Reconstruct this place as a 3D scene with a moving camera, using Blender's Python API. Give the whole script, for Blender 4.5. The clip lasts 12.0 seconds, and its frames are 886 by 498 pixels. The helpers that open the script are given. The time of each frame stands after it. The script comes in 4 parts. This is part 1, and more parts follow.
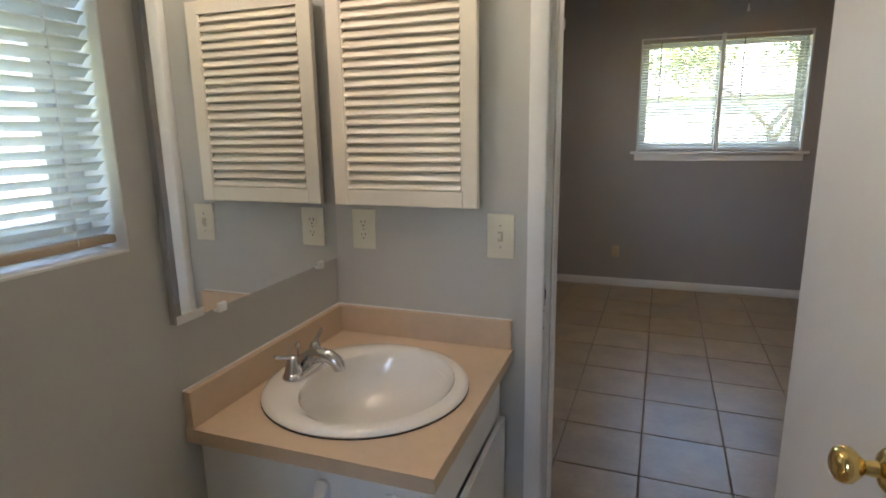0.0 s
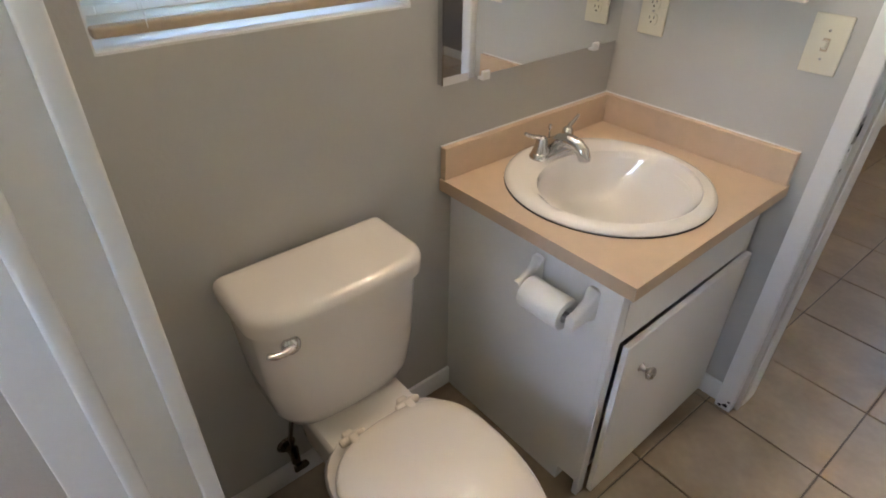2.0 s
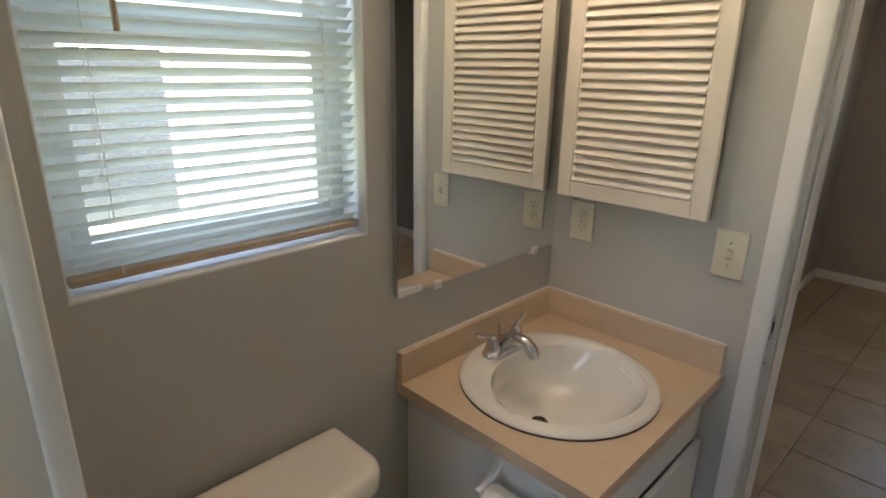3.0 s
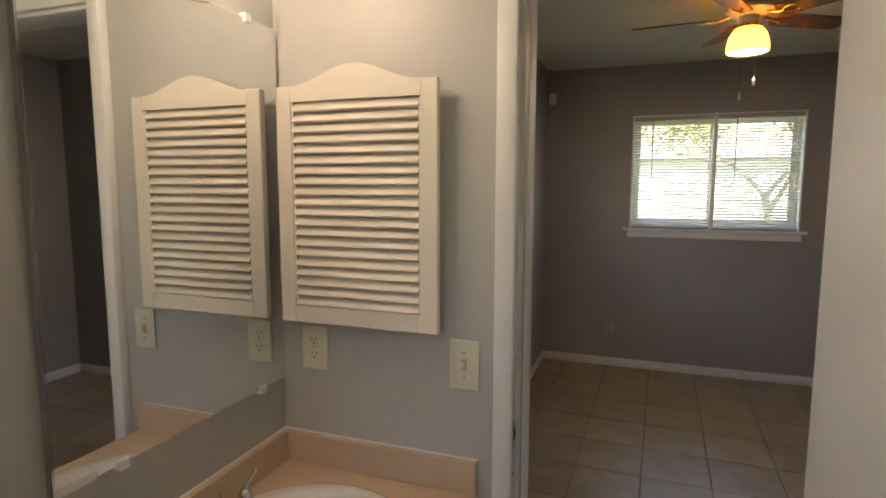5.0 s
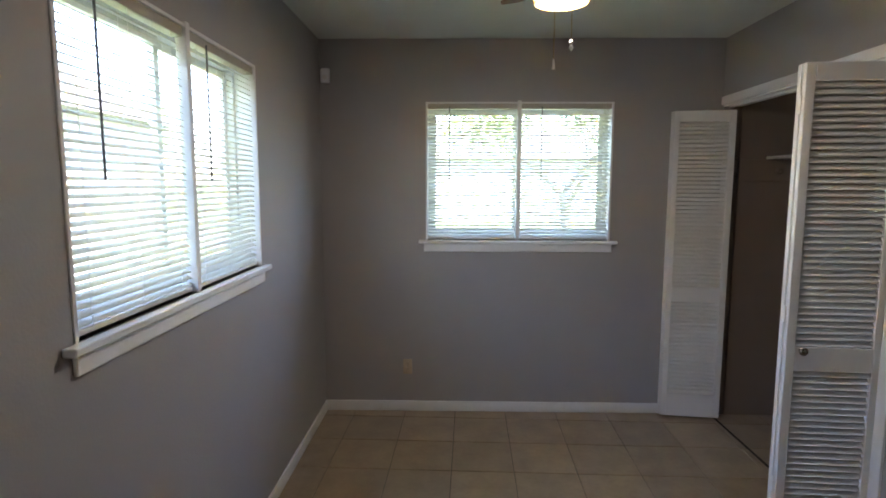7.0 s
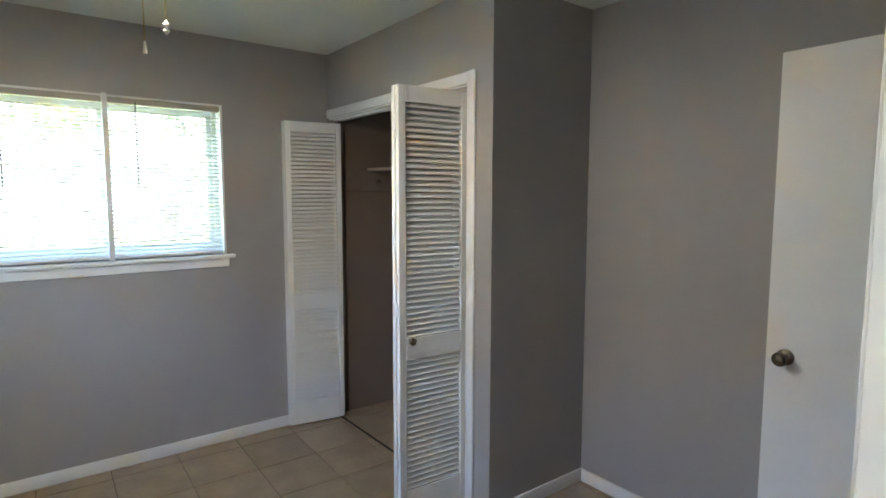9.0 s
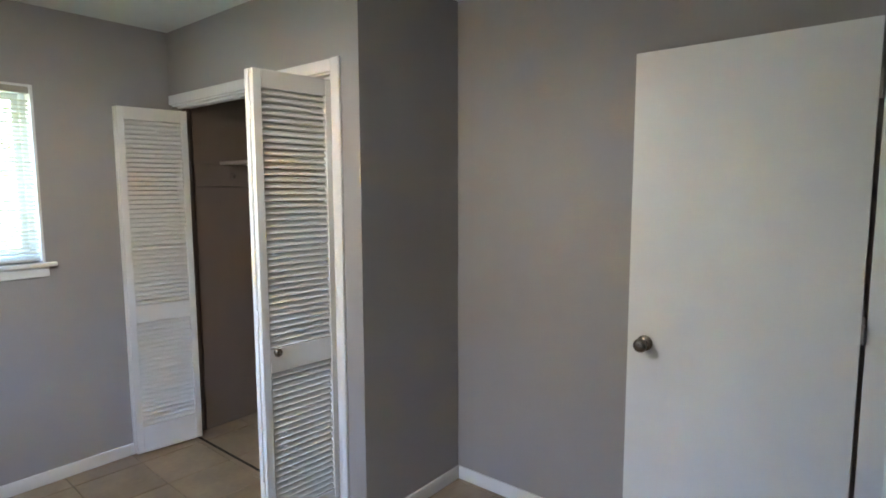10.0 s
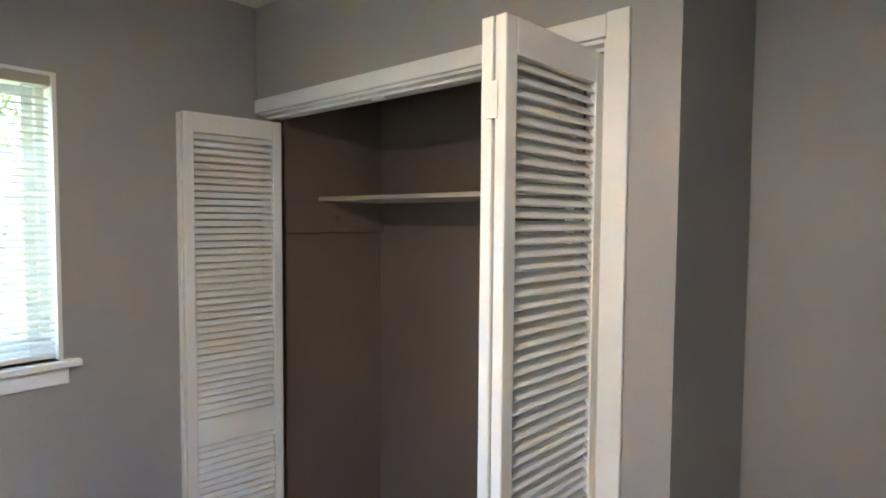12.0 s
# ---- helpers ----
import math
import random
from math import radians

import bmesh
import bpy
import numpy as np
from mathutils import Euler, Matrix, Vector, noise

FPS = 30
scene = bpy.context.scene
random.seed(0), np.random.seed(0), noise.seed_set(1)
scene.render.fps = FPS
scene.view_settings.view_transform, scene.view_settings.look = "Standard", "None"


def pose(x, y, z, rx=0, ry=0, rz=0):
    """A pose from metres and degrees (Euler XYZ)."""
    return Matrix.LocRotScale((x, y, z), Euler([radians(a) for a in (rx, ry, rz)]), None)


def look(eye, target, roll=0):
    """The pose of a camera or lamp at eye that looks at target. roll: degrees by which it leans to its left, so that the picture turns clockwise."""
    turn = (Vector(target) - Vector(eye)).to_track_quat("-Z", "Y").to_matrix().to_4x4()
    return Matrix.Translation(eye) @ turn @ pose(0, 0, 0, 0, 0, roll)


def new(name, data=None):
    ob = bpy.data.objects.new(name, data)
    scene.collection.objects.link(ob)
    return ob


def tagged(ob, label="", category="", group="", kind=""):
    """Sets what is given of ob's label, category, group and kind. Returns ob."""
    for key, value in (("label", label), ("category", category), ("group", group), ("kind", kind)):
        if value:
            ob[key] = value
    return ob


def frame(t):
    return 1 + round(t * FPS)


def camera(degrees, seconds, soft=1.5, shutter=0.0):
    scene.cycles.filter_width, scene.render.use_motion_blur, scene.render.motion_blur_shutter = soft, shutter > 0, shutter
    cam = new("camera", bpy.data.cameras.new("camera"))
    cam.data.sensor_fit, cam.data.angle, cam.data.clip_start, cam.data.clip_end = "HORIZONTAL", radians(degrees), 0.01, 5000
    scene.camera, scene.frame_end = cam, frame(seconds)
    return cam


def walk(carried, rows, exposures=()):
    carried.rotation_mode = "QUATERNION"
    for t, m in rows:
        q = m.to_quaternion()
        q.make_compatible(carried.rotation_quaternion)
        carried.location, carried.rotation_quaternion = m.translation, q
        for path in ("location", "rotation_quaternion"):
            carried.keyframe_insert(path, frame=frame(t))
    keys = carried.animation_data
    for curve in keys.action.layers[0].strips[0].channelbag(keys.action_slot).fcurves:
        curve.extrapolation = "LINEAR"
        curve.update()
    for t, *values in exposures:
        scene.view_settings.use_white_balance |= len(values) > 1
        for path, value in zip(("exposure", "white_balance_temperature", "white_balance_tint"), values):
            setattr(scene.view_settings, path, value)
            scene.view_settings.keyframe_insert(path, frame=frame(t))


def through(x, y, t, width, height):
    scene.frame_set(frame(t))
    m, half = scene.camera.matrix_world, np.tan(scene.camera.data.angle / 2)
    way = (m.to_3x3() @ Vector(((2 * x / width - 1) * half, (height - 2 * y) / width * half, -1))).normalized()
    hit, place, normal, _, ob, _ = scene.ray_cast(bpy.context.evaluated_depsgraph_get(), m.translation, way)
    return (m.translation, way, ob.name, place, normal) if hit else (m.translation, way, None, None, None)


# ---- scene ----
cam = camera(76.88, 12.0, soft=1.8)
# seconds, eye, target, roll
PATH = [
    (0, (0.892, -1.485, 1.357), (0.227, 0.355, 0.943), -0.9),
    (0.5, (0.927, -1.47, 1.348), (-0.189, 0.078, 0.749), 0.0),
    (1, (0.934, -1.46, 1.344), (-0.335, -0.168, 0.496), 0.6),
    (1.5, (0.933, -1.461, 1.33), (-0.31, -0.315, 0.262), 1.0),
    (2, (0.948, -1.442, 1.377), (-0.31, -0.372, 0.249), 0.7),
    (2.5, (0.937, -1.438, 1.436), (-0.374, -0.267, 0.483), 1.1),
    (3, (0.949, -1.453, 1.502), (-0.387, -0.099, 0.883), 1.0),
    (3.2, (0.956, -1.453, 1.526), (-0.358, -0.028, 1.033), 0.7),
    (4.8, (0.942, -1.379, 1.502), (0.165, 0.452, 1.29), -0.3),
    (5, (0.925, -1.265, 1.505), (0.252, 0.604, 1.277), 0.1),
    (5.5, (0.959, -0.939, 1.522), (0.476, 0.987, 1.284), -0.0),
    (6, (0.977, -0.692, 1.522), (0.646, 1.266, 1.289), 0.1),
    (6.5, (0.953, -0.395, 1.531), (0.768, 1.583, 1.301), 0.2),
    (6.7, (0.97, -0.278, 1.527), (0.841, 1.704, 1.296), 0.2),
    (8.3, (1.039, 0.033, 1.547), (1.659, 1.923, 1.34), -0.0),
    (8.5, (1.035, 0.024, 1.535), (1.82, 1.852, 1.336), 0.1),
    (9, (1.029, 0.021, 1.519), (2.229, 1.61, 1.329), 0.1),
    (9.5, (1.051, 0.042, 1.518), (2.493, 1.413, 1.319), -0.1),
    (10, (1.106, 0.127, 1.525), (2.645, 1.387, 1.315), -0.2),
    (10.5, (1.09, 0.304, 1.507), (2.635, 1.556, 1.296), -0.0),
    (11, (1.106, 0.693, 1.518), (2.647, 1.952, 1.315), 0.4),
    (11.5, (1.277, 1.059, 1.533), (2.801, 2.344, 1.367), 0.4),
    (12, (1.464, 1.474, 1.607), (2.985, 2.769, 1.507), 0.4),
]
EXPO = [(0.0, 3.95, 6800, 18), (0.5, 4.05, 6800, 18), (1.5, 4.6, 6900, 19), (2.0, 4.65, 6900, 19), (2.5, 4.45, 7000, 19), (3.2, 3.75, 7400, 17), (4.8, 3.6, 7700, 23), (5.5, 3.75, 7300, 23), (6.5, 3.95, 6400, 20), (8.5, 5.1, 6000, 11), (9.0, 5.1, 6000, 10), (10.0, 5.4, 6000, 12), (12.0, 5.2, 6150, 14)]
walk(cam, [(t, look(eye, target, roll)) for t, eye, target, roll in PATH], EXPO)

# ---- world, sun, lamps ----
SUN_EL, SUN_ROT = radians(55), radians(135)
world = bpy.data.worlds.new("sky")
scene.world = world
world.use_nodes = True
wn = world.node_tree.nodes
sky = wn.new("ShaderNodeTexSky")
sky.sky_type = "NISHITA"
sky.sun_disc = False
sky.sun_elevation, sky.sun_rotation = SUN_EL, SUN_ROT
world.node_tree.links.new(sky.outputs[0], wn["Background"].inputs[0])
wn["Background"].inputs[1].default_value = 0.15
sun_data = bpy.data.lights.new("sun", "SUN")
sun_data.energy, sun_data.angle, sun_data.color = 4.0, radians(0.5), (1.0, 0.95, 0.88)
sun = new("sun", sun_data)
sun_dir = Vector((math.sin(SUN_ROT) * math.cos(SUN_EL), math.cos(SUN_ROT) * math.cos(SUN_EL), math.sin(SUN_EL)))
sun.matrix_world = look(sun_dir * 30, (0, 0, 0))


def bulb_light(name, place, watts, size, colour):
    d = bpy.data.lights.new(name, "POINT")
    d.energy, d.shadow_soft_size, d.color = watts, size, colour
    ob = new(name, d)
    ob.location = place
    return ob


# ---- materials ----
def material(name, colour, rough=0.5, metal=0.0, vary=0.08, scale=6.0, fine=90.0, bump=0.0, bump_scale=250.0, coat=0.0, emit=None, power=0.0):
    """A procedural surface with variation at two scales and fine relief."""
    m = bpy.data.materials.new(name)
    m.use_nodes = True
    nt = m.node_tree
    b = nt.nodes["Principled BSDF"]
    b.inputs["Roughness"].default_value = rough
    b.inputs["Metallic"].default_value = metal
    b.inputs["Coat Weight"].default_value = coat
    tc = nt.nodes.new("ShaderNodeNewGeometry")
    def noise_at(sc, detail):
        n = nt.nodes.new("ShaderNodeTexNoise")
        n.inputs["Scale"].default_value, n.inputs["Detail"].default_value = sc, detail
        nt.links.new(tc.outputs["Position"], n.inputs["Vector"])
        return n
    big, small = noise_at(scale, 4), noise_at(fine, 3)
    add = nt.nodes.new("ShaderNodeMath")
    add.operation = "MULTIPLY_ADD"
    nt.links.new(small.outputs[0], add.inputs[0])
    add.inputs[1].default_value = 0.35
    nt.links.new(big.outputs[0], add.inputs[2])
    ramp = nt.nodes.new("ShaderNodeMapRange")
    ramp.inputs[1].default_value, ramp.inputs[2].default_value = 0.35, 1.0
    ramp.inputs[3].default_value, ramp.inputs[4].default_value = 1 - vary, 1 + vary
    nt.links.new(add.outputs[0], ramp.inputs[0])
    mul = nt.nodes.new("ShaderNodeVectorMath")
    mul.operation = "SCALE"
    mul.inputs[0].default_value = colour[:3]
    nt.links.new(ramp.outputs[0], mul.inputs["Scale"])
    nt.links.new(mul.outputs[0], b.inputs["Base Color"])
    rr = nt.nodes.new("ShaderNodeMapRange")
    rr.inputs[1].default_value, rr.inputs[2].default_value = 0.3, 0.7
    rr.inputs[3].default_value, rr.inputs[4].default_value = max(0.0, rough - 0.06), min(1.0, rough + 0.06)
    nt.links.new(big.outputs[0], rr.inputs[0])
    nt.links.new(rr.outputs[0], b.inputs["Roughness"])
    if bump:
        rel = noise_at(bump_scale, 2)
        bp = nt.nodes.new("ShaderNodeBump")
        bp.inputs["Strength"].default_value, bp.inputs["Distance"].default_value = bump, 0.002
        nt.links.new(rel.outputs[0], bp.inputs["Height"])
        nt.links.new(bp.outputs[0], b.inputs["Normal"])
    if emit:
        b.inputs["Emission Color"].default_value = (*emit, 1)
        b.inputs["Emission Strength"].default_value = power
    return m


M_BATH = material("bath_wall_paint", (0.50, 0.493, 0.468), 0.45, vary=0.03, bump=0.25, bump_scale=120)
M_BED = material("bedroom_wall_paint", (0.34, 0.322, 0.312), 0.55, vary=0.03, bump=0.3, bump_scale=110)
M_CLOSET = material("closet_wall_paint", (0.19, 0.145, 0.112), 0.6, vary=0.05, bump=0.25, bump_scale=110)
M_CEIL = material("ceiling_paint", (0.72, 0.74, 0.70), 0.8, vary=0.03, bump=0.5, bump_scale=90)
M_TRIM = material("white_trim_paint", (0.76, 0.76, 0.75), 0.5, vary=0.04, bump=0.1, bump_scale=60)
M_DOOR = material("white_door_paint", (0.80, 0.80, 0.79), 0.4, vary=0.03, bump=0.12, bump_scale=70)
M_LOUVRE = material("louvre_paint", (0.78, 0.77, 0.74), 0.42, vary=0.04)
M_CREAM = material("cream_paint", (0.78, 0.72, 0.62), 0.4, vary=0.03)
M_GROUT = material("grout", (0.165, 0.14, 0.115), 0.9, vary=0.2, scale=12, bump=0.3)
M_COUNTER = material("tan_laminate", (0.62, 0.465, 0.33), 0.45, vary=0.06, scale=30, fine=400)
M_CABINET = material("vanity_paint", (0.82, 0.82, 0.81), 0.35, vary=0.04, scale=5, bump=0.1, bump_scale=50)
M_PORCELAIN = material("porcelain", (0.82, 0.79, 0.75), 0.06, vary=0.015, coat=0.6)
M_TANK = material("toilet_porcelain", (0.78, 0.72, 0.66), 0.1, vary=0.015, coat=0.5)
M_CHROME = material("chrome", (0.66, 0.66, 0.67), 0.07, 1.0, vary=0.03)
M_NICKEL = material("worn_nickel", (0.45, 0.43, 0.40), 0.3, 1.0, vary=0.1, scale=60)
M_BRASS = material("brass", (0.75, 0.55, 0.22), 0.15, 1.0, vary=0.08, scale=40)
M_DARKMETAL = material("dark_metal", (0.24, 0.21, 0.17), 0.22, 1.0, vary=0.1)
M_DARK = material("dark_gap", (0.02, 0.018, 0.016), 0.8)
M_PLASTIC = material("ivory_plastic", (0.72, 0.68, 0.55), 0.35, vary=0.02)
M_WHITEPLASTIC = material("white_plastic", (0.8, 0.8, 0.78), 0.4, vary=0.02)
M_PAPER = material("toilet_paper", (0.82, 0.82, 0.8), 0.95, vary=0.03, bump=0.4, bump_scale=200)
M_SEAT = material("toilet_seat", (0.76, 0.68, 0.58), 0.2, vary=0.02, coat=0.3)
M_VINYL = material("window_vinyl", (0.8, 0.82, 0.8), 0.4, vary=0.02)
M_BLADE = material("fan_blade_wood", (0.20, 0.085, 0.04), 0.4, vary=0.2, scale=14)
M_FANWHITE = material("fan_enamel", (0.72, 0.68, 0.62), 0.35, vary=0.03)


def slat_material(name, colour, through):
    """Thin blind slats that pass some of the daylight."""
    m = material(name, colour, 0.45, vary=0.03)
    b = m.node_tree.nodes["Principled BSDF"]
    b.inputs["Transmission Weight"].default_value = 0.0
    nt = m.node_tree
    tr = nt.nodes.new("ShaderNodeBsdfTranslucent")
    tr.inputs[0].default_value = (*colour, 1)
    mix = nt.nodes.new("ShaderNodeMixShader")
    mix.inputs[0].default_value = through
    out = nt.nodes["Material Output"]
    nt.links.new(b.outputs[0], mix.inputs[1])
    nt.links.new(tr.outputs[0], mix.inputs[2])
    nt.links.new(mix.outputs[0], out.inputs[0])
    return m


M_SLAT = slat_material("blind_slat", (0.82, 0.82, 0.74), 0.3)
M_SLAT_THICK = slat_material("thick_blind_slat", (0.80, 0.82, 0.77), 0.5)
M_SHADE = slat_material("amber_glass_shade", (0.88, 0.58, 0.20), 0.7)


def glass_material():
    m = bpy.data.materials.new("clear_glass")
    m.use_nodes = True
    nt = m.node_tree
    g = nt.nodes.new("ShaderNodeBsdfGlossy")
    g.inputs["Roughness"].default_value = 0.0
    t = nt.nodes.new("ShaderNodeBsdfTransparent")
    t.inputs[0].default_value = (0.95, 0.97, 0.96, 1)
    lw = nt.nodes.new("ShaderNodeLayerWeight")
    lw.inputs["Blend"].default_value = 0.5
    po = nt.nodes.new("ShaderNodeMath")
    po.operation = "POWER"
    po.inputs[1].default_value = 4.0
    fr = nt.nodes.new("ShaderNodeMath")
    fr.operation = "MULTIPLY_ADD"
    fr.inputs[1].default_value, fr.inputs[2].default_value = 0.6, 0.04
    nt.links.new(lw.outputs["Facing"], po.inputs[0])
    nt.links.new(po.outputs[0], fr.inputs[0])
    mix = nt.nodes.new("ShaderNodeMixShader")
    nt.links.new(fr.outputs[0], mix.inputs[0])
    nt.links.new(t.outputs[0], mix.inputs[1])
    nt.links.new(g.outputs[0], mix.inputs[2])
    nt.links.new(mix.outputs[0], nt.nodes["Material Output"].inputs[0])
    return m


M_GLASS = glass_material()
M_MIRROR = material("mirror_silver", (0.86, 0.88, 0.87), 0.0, 1.0, vary=0.0)
M_MIRROR.node_tree.nodes["Principled BSDF"].inputs["Roughness"].default_value = 0.01
for link in list(M_MIRROR.node_tree.links):
    if link.to_socket.name == "Roughness":
        M_MIRROR.node_tree.links.remove(link)
M_BULB = material("bulb", (0.9, 0.9, 0.85), 0.3, emit=(1.0, 0.88, 0.74), power=8.0)
M_BATHBULB = material("bath_bulb", (0.9, 0.9, 0.85), 0.3, emit=(1.0, 0.85, 0.71), power=11.5)
M_DEADBULB = material("unlit_bulb", (0.82, 0.82, 0.80), 0.3)


def tile_material():
    m = material("floor_tile", (0.310, 0.236, 0.156), 0.37, vary=0.30, scale=6, fine=40, bump=0.04, bump_scale=60)
    m.node_tree.nodes["Principled BSDF"].inputs["Specular IOR Level"].default_value = 0.95
    nt = m.node_tree
    b = nt.nodes["Principled BSDF"]
    src = b.inputs["Base Color"].links[0].from_socket
    info = nt.nodes.new("ShaderNodeObjectInfo")
    mr = nt.nodes.new("ShaderNodeMapRange")
    mr.inputs[3].default_value, mr.inputs[4].default_value = 0.90, 1.10
    nt.links.new(info.outputs["Random"], mr.inputs[0])
    sc = nt.nodes.new("ShaderNodeVectorMath")
    sc.operation = "SCALE"
    nt.links.new(src, sc.inputs[0])
    nt.links.new(mr.outputs[0], sc.inputs["Scale"])
    nt.links.new(sc.outputs[0], b.inputs["Base Color"])
    return m


M_TILE = tile_material()


# ---- mesh helpers ----
def add_box(bm, a, b, bevel=0.0, segs=2):
    """A box from corner a to corner b."""
    lo = [min(p, q) for p, q in zip(a, b)]
    hi = [max(p, q) for p, q in zip(a, b)]
    t = bmesh.new()
    bmesh.ops.create_cube(t, size=1.0)
    for v in t.verts:
        v.co = Vector([(lo[i] + hi[i]) / 2 + v.co[i] * (hi[i] - lo[i]) for i in range(3)])
    if bevel:
        bmesh.ops.bevel(t, geom=t.edges[:], offset=min(bevel, 0.45 * min(h - l for h, l in zip(hi, lo))), segments=segs, profile=0.5, affect="EDGES")
    return merge(bm, t)


def merge(bm, t, m=None):
    """Adds bmesh t to bm, moved by m."""
    if m is not None:
        bmesh.ops.transform(t, matrix=m, verts=t.verts[:])
    me = bpy.data.meshes.new("tmp")
    t.to_mesh(me)
    t.free()
    bm.from_mesh(me)
    bpy.data.meshes.remove(me)
    return bm


def box(a, b, bevel=0.0, segs=2):
    return add_box(bmesh.new(), a, b, bevel, segs)


def add_cyl(bm, p, q, r, r2=None, seg=20):
    """A cylinder or cone from p to q."""
    p, q = Vector(p), Vector(q)
    t = bmesh.new()
    bmesh.ops.create_cone(t, cap_ends=True, segments=seg, radius1=r, radius2=r if r2 is None else r2, depth=(q - p).length)
    m = Matrix.Translation((p + q) / 2) @ (q - p).to_track_quat("Z", "Y").to_matrix().to_4x4()
    return merge(bm, t, m)


def cyl(p, q, r, r2=None, seg=20):
    return add_cyl(bmesh.new(), p, q, r, r2, seg)


def lathe(profile, seg=32, scale_xy=(1, 1), m=None):
    """A body turned round z from (radius, height) pairs."""
    bm = bmesh.new()
    rings = []
    for r, z in profile:
        if r < 1e-5:
            rings.append([bm.verts.new((0, 0, z))])
        else:
            rings.append([bm.verts.new((r * scale_xy[0] * math.cos(2 * math.pi * k / seg), r * scale_xy[1] * math.sin(2 * math.pi * k / seg), z)) for k in range(seg)])
    for a, b in zip(rings, rings[1:]):
        for k in range(seg):
            k2 = (k + 1) % seg
            if len(a) == 1 and len(b) > 1:
                bm.faces.new((a[0], b[k], b[k2]))
            elif len(b) == 1 and len(a) > 1:
                bm.faces.new((a[k], b[0], a[k2]))
            elif len(a) > 1:
                bm.faces.new((a[k], b[k], b[k2], a[k2]))
    bmesh.ops.recalc_face_normals(bm, faces=bm.faces[:])
    if m is not None:
        bmesh.ops.transform(bm, matrix=m, verts=bm.verts[:])
    return bm


def tube(points, r, seg=10, radii=None):
    """A round bar along a smooth line of points."""
    bm = bmesh.new()
    pts = [Vector(p) for p in points]
    rings = []
    for i, p in enumerate(pts):
        d = (pts[min(i + 1, len(pts) - 1)] - pts[max(i - 1, 0)]).normalized()
        q = d.to_track_quat("Z", "Y")
        rr = radii[i] if radii else r
        rings.append([bm.verts.new(p + q @ Vector((rr * math.cos(2 * math.pi * k / seg), rr * math.sin(2 * math.pi * k / seg), 0))) for k in range(seg)])
    for a, b in zip(rings, rings[1:]):
        for k in range(seg):
            bm.faces.new((a[k], a[(k + 1) % seg], b[(k + 1) % seg], b[k]))
    bm.faces.new(rings[0][::-1])
    bm.faces.new(rings[-1])
    bmesh.ops.recalc_face_normals(bm, faces=bm.faces[:])
    return bm


def prism(outline, z0, z1):
    """A flat outline in x and y raised from z0 to z1."""
    bm = bmesh.new()
    lo = [bm.verts.new((x, y, z0)) for x, y in outline]
    hi = [bm.verts.new((x, y, z1)) for x, y in outline]
    n = len(lo)
    bm.faces.new(lo[::-1])
    bm.faces.new(hi)
    for k in range(n):
        bm.faces.new((lo[k], lo[(k + 1) % n], hi[(k + 1) % n], hi[k]))
    bmesh.ops.recalc_face_normals(bm, faces=bm.faces[:])
    return bm


def finish(bm, mat, smooth=None, name="mesh"):
    me = bpy.data.meshes.new(name)
    bm.to_mesh(me)
    bm.free()
    me.materials.append(mat)
    if smooth:
        me.polygons.foreach_set("use_smooth", [True] * len(me.polygons))
        me.set_sharp_from_angle(angle=radians(smooth))
    return me


def part(name, bm, mat, parent=None, label="", smooth=None):
    ob = new(name, finish(bm, mat, smooth, name))
    if parent is not None:
        ob.parent = parent
    if label:
        tagged(ob, label)
    return ob


def piece(name, mesh, parent, m=None):
    """An object of its own on a shared mesh."""
    ob = new(name, mesh)
    ob.parent = parent
    if m is not None:
        ob.matrix_basis = m
    return ob


def thing(name, place=(0, 0, 0), turn=0.0, label="", category="", group=""):
    ob = new(name)
    ob.empty_display_size = 0.1
    ob.matrix_basis = pose(*place, 0, 0, turn)
    return tagged(ob, label, category, group)


def setting(name, bm, mat, label="", category="", smooth=None):
    ob = part(name, bm, mat, smooth=smooth)
    return tagged(ob, label, category, "", "structure")


# ---- plan ----
ZC = 2.44
BW, SW0, SW1 = 0.0, 0.0, 0.10          # bath west face, sink wall faces
DX0, DX1, DZ = 0.665, 1.324, 2.03       # bath doorway
XW, YN, XE = 0.134, 3.501, 3.352       # bedroom west, north, east faces
XC, YC = 2.693, 1.866                  # closet front face and its corner
CY0, CY1, CZ = 2.030, 3.489, 2.028        # closet opening
W2 = (0.813, 2.011, 1.165, 2.05)        # north window
W1 = (1.08, 2.322, 1.165, 2.035)        # west window
WB = (-1.298, -0.727, 1.147, 2.06)     # bath window
WR = (0.36, 1.04, 1.20, 1.98)           # unseen window behind the bath, added to let in daylight from the south
BS = -1.392                            # bath south face
BE = 1.40                              # bath east face


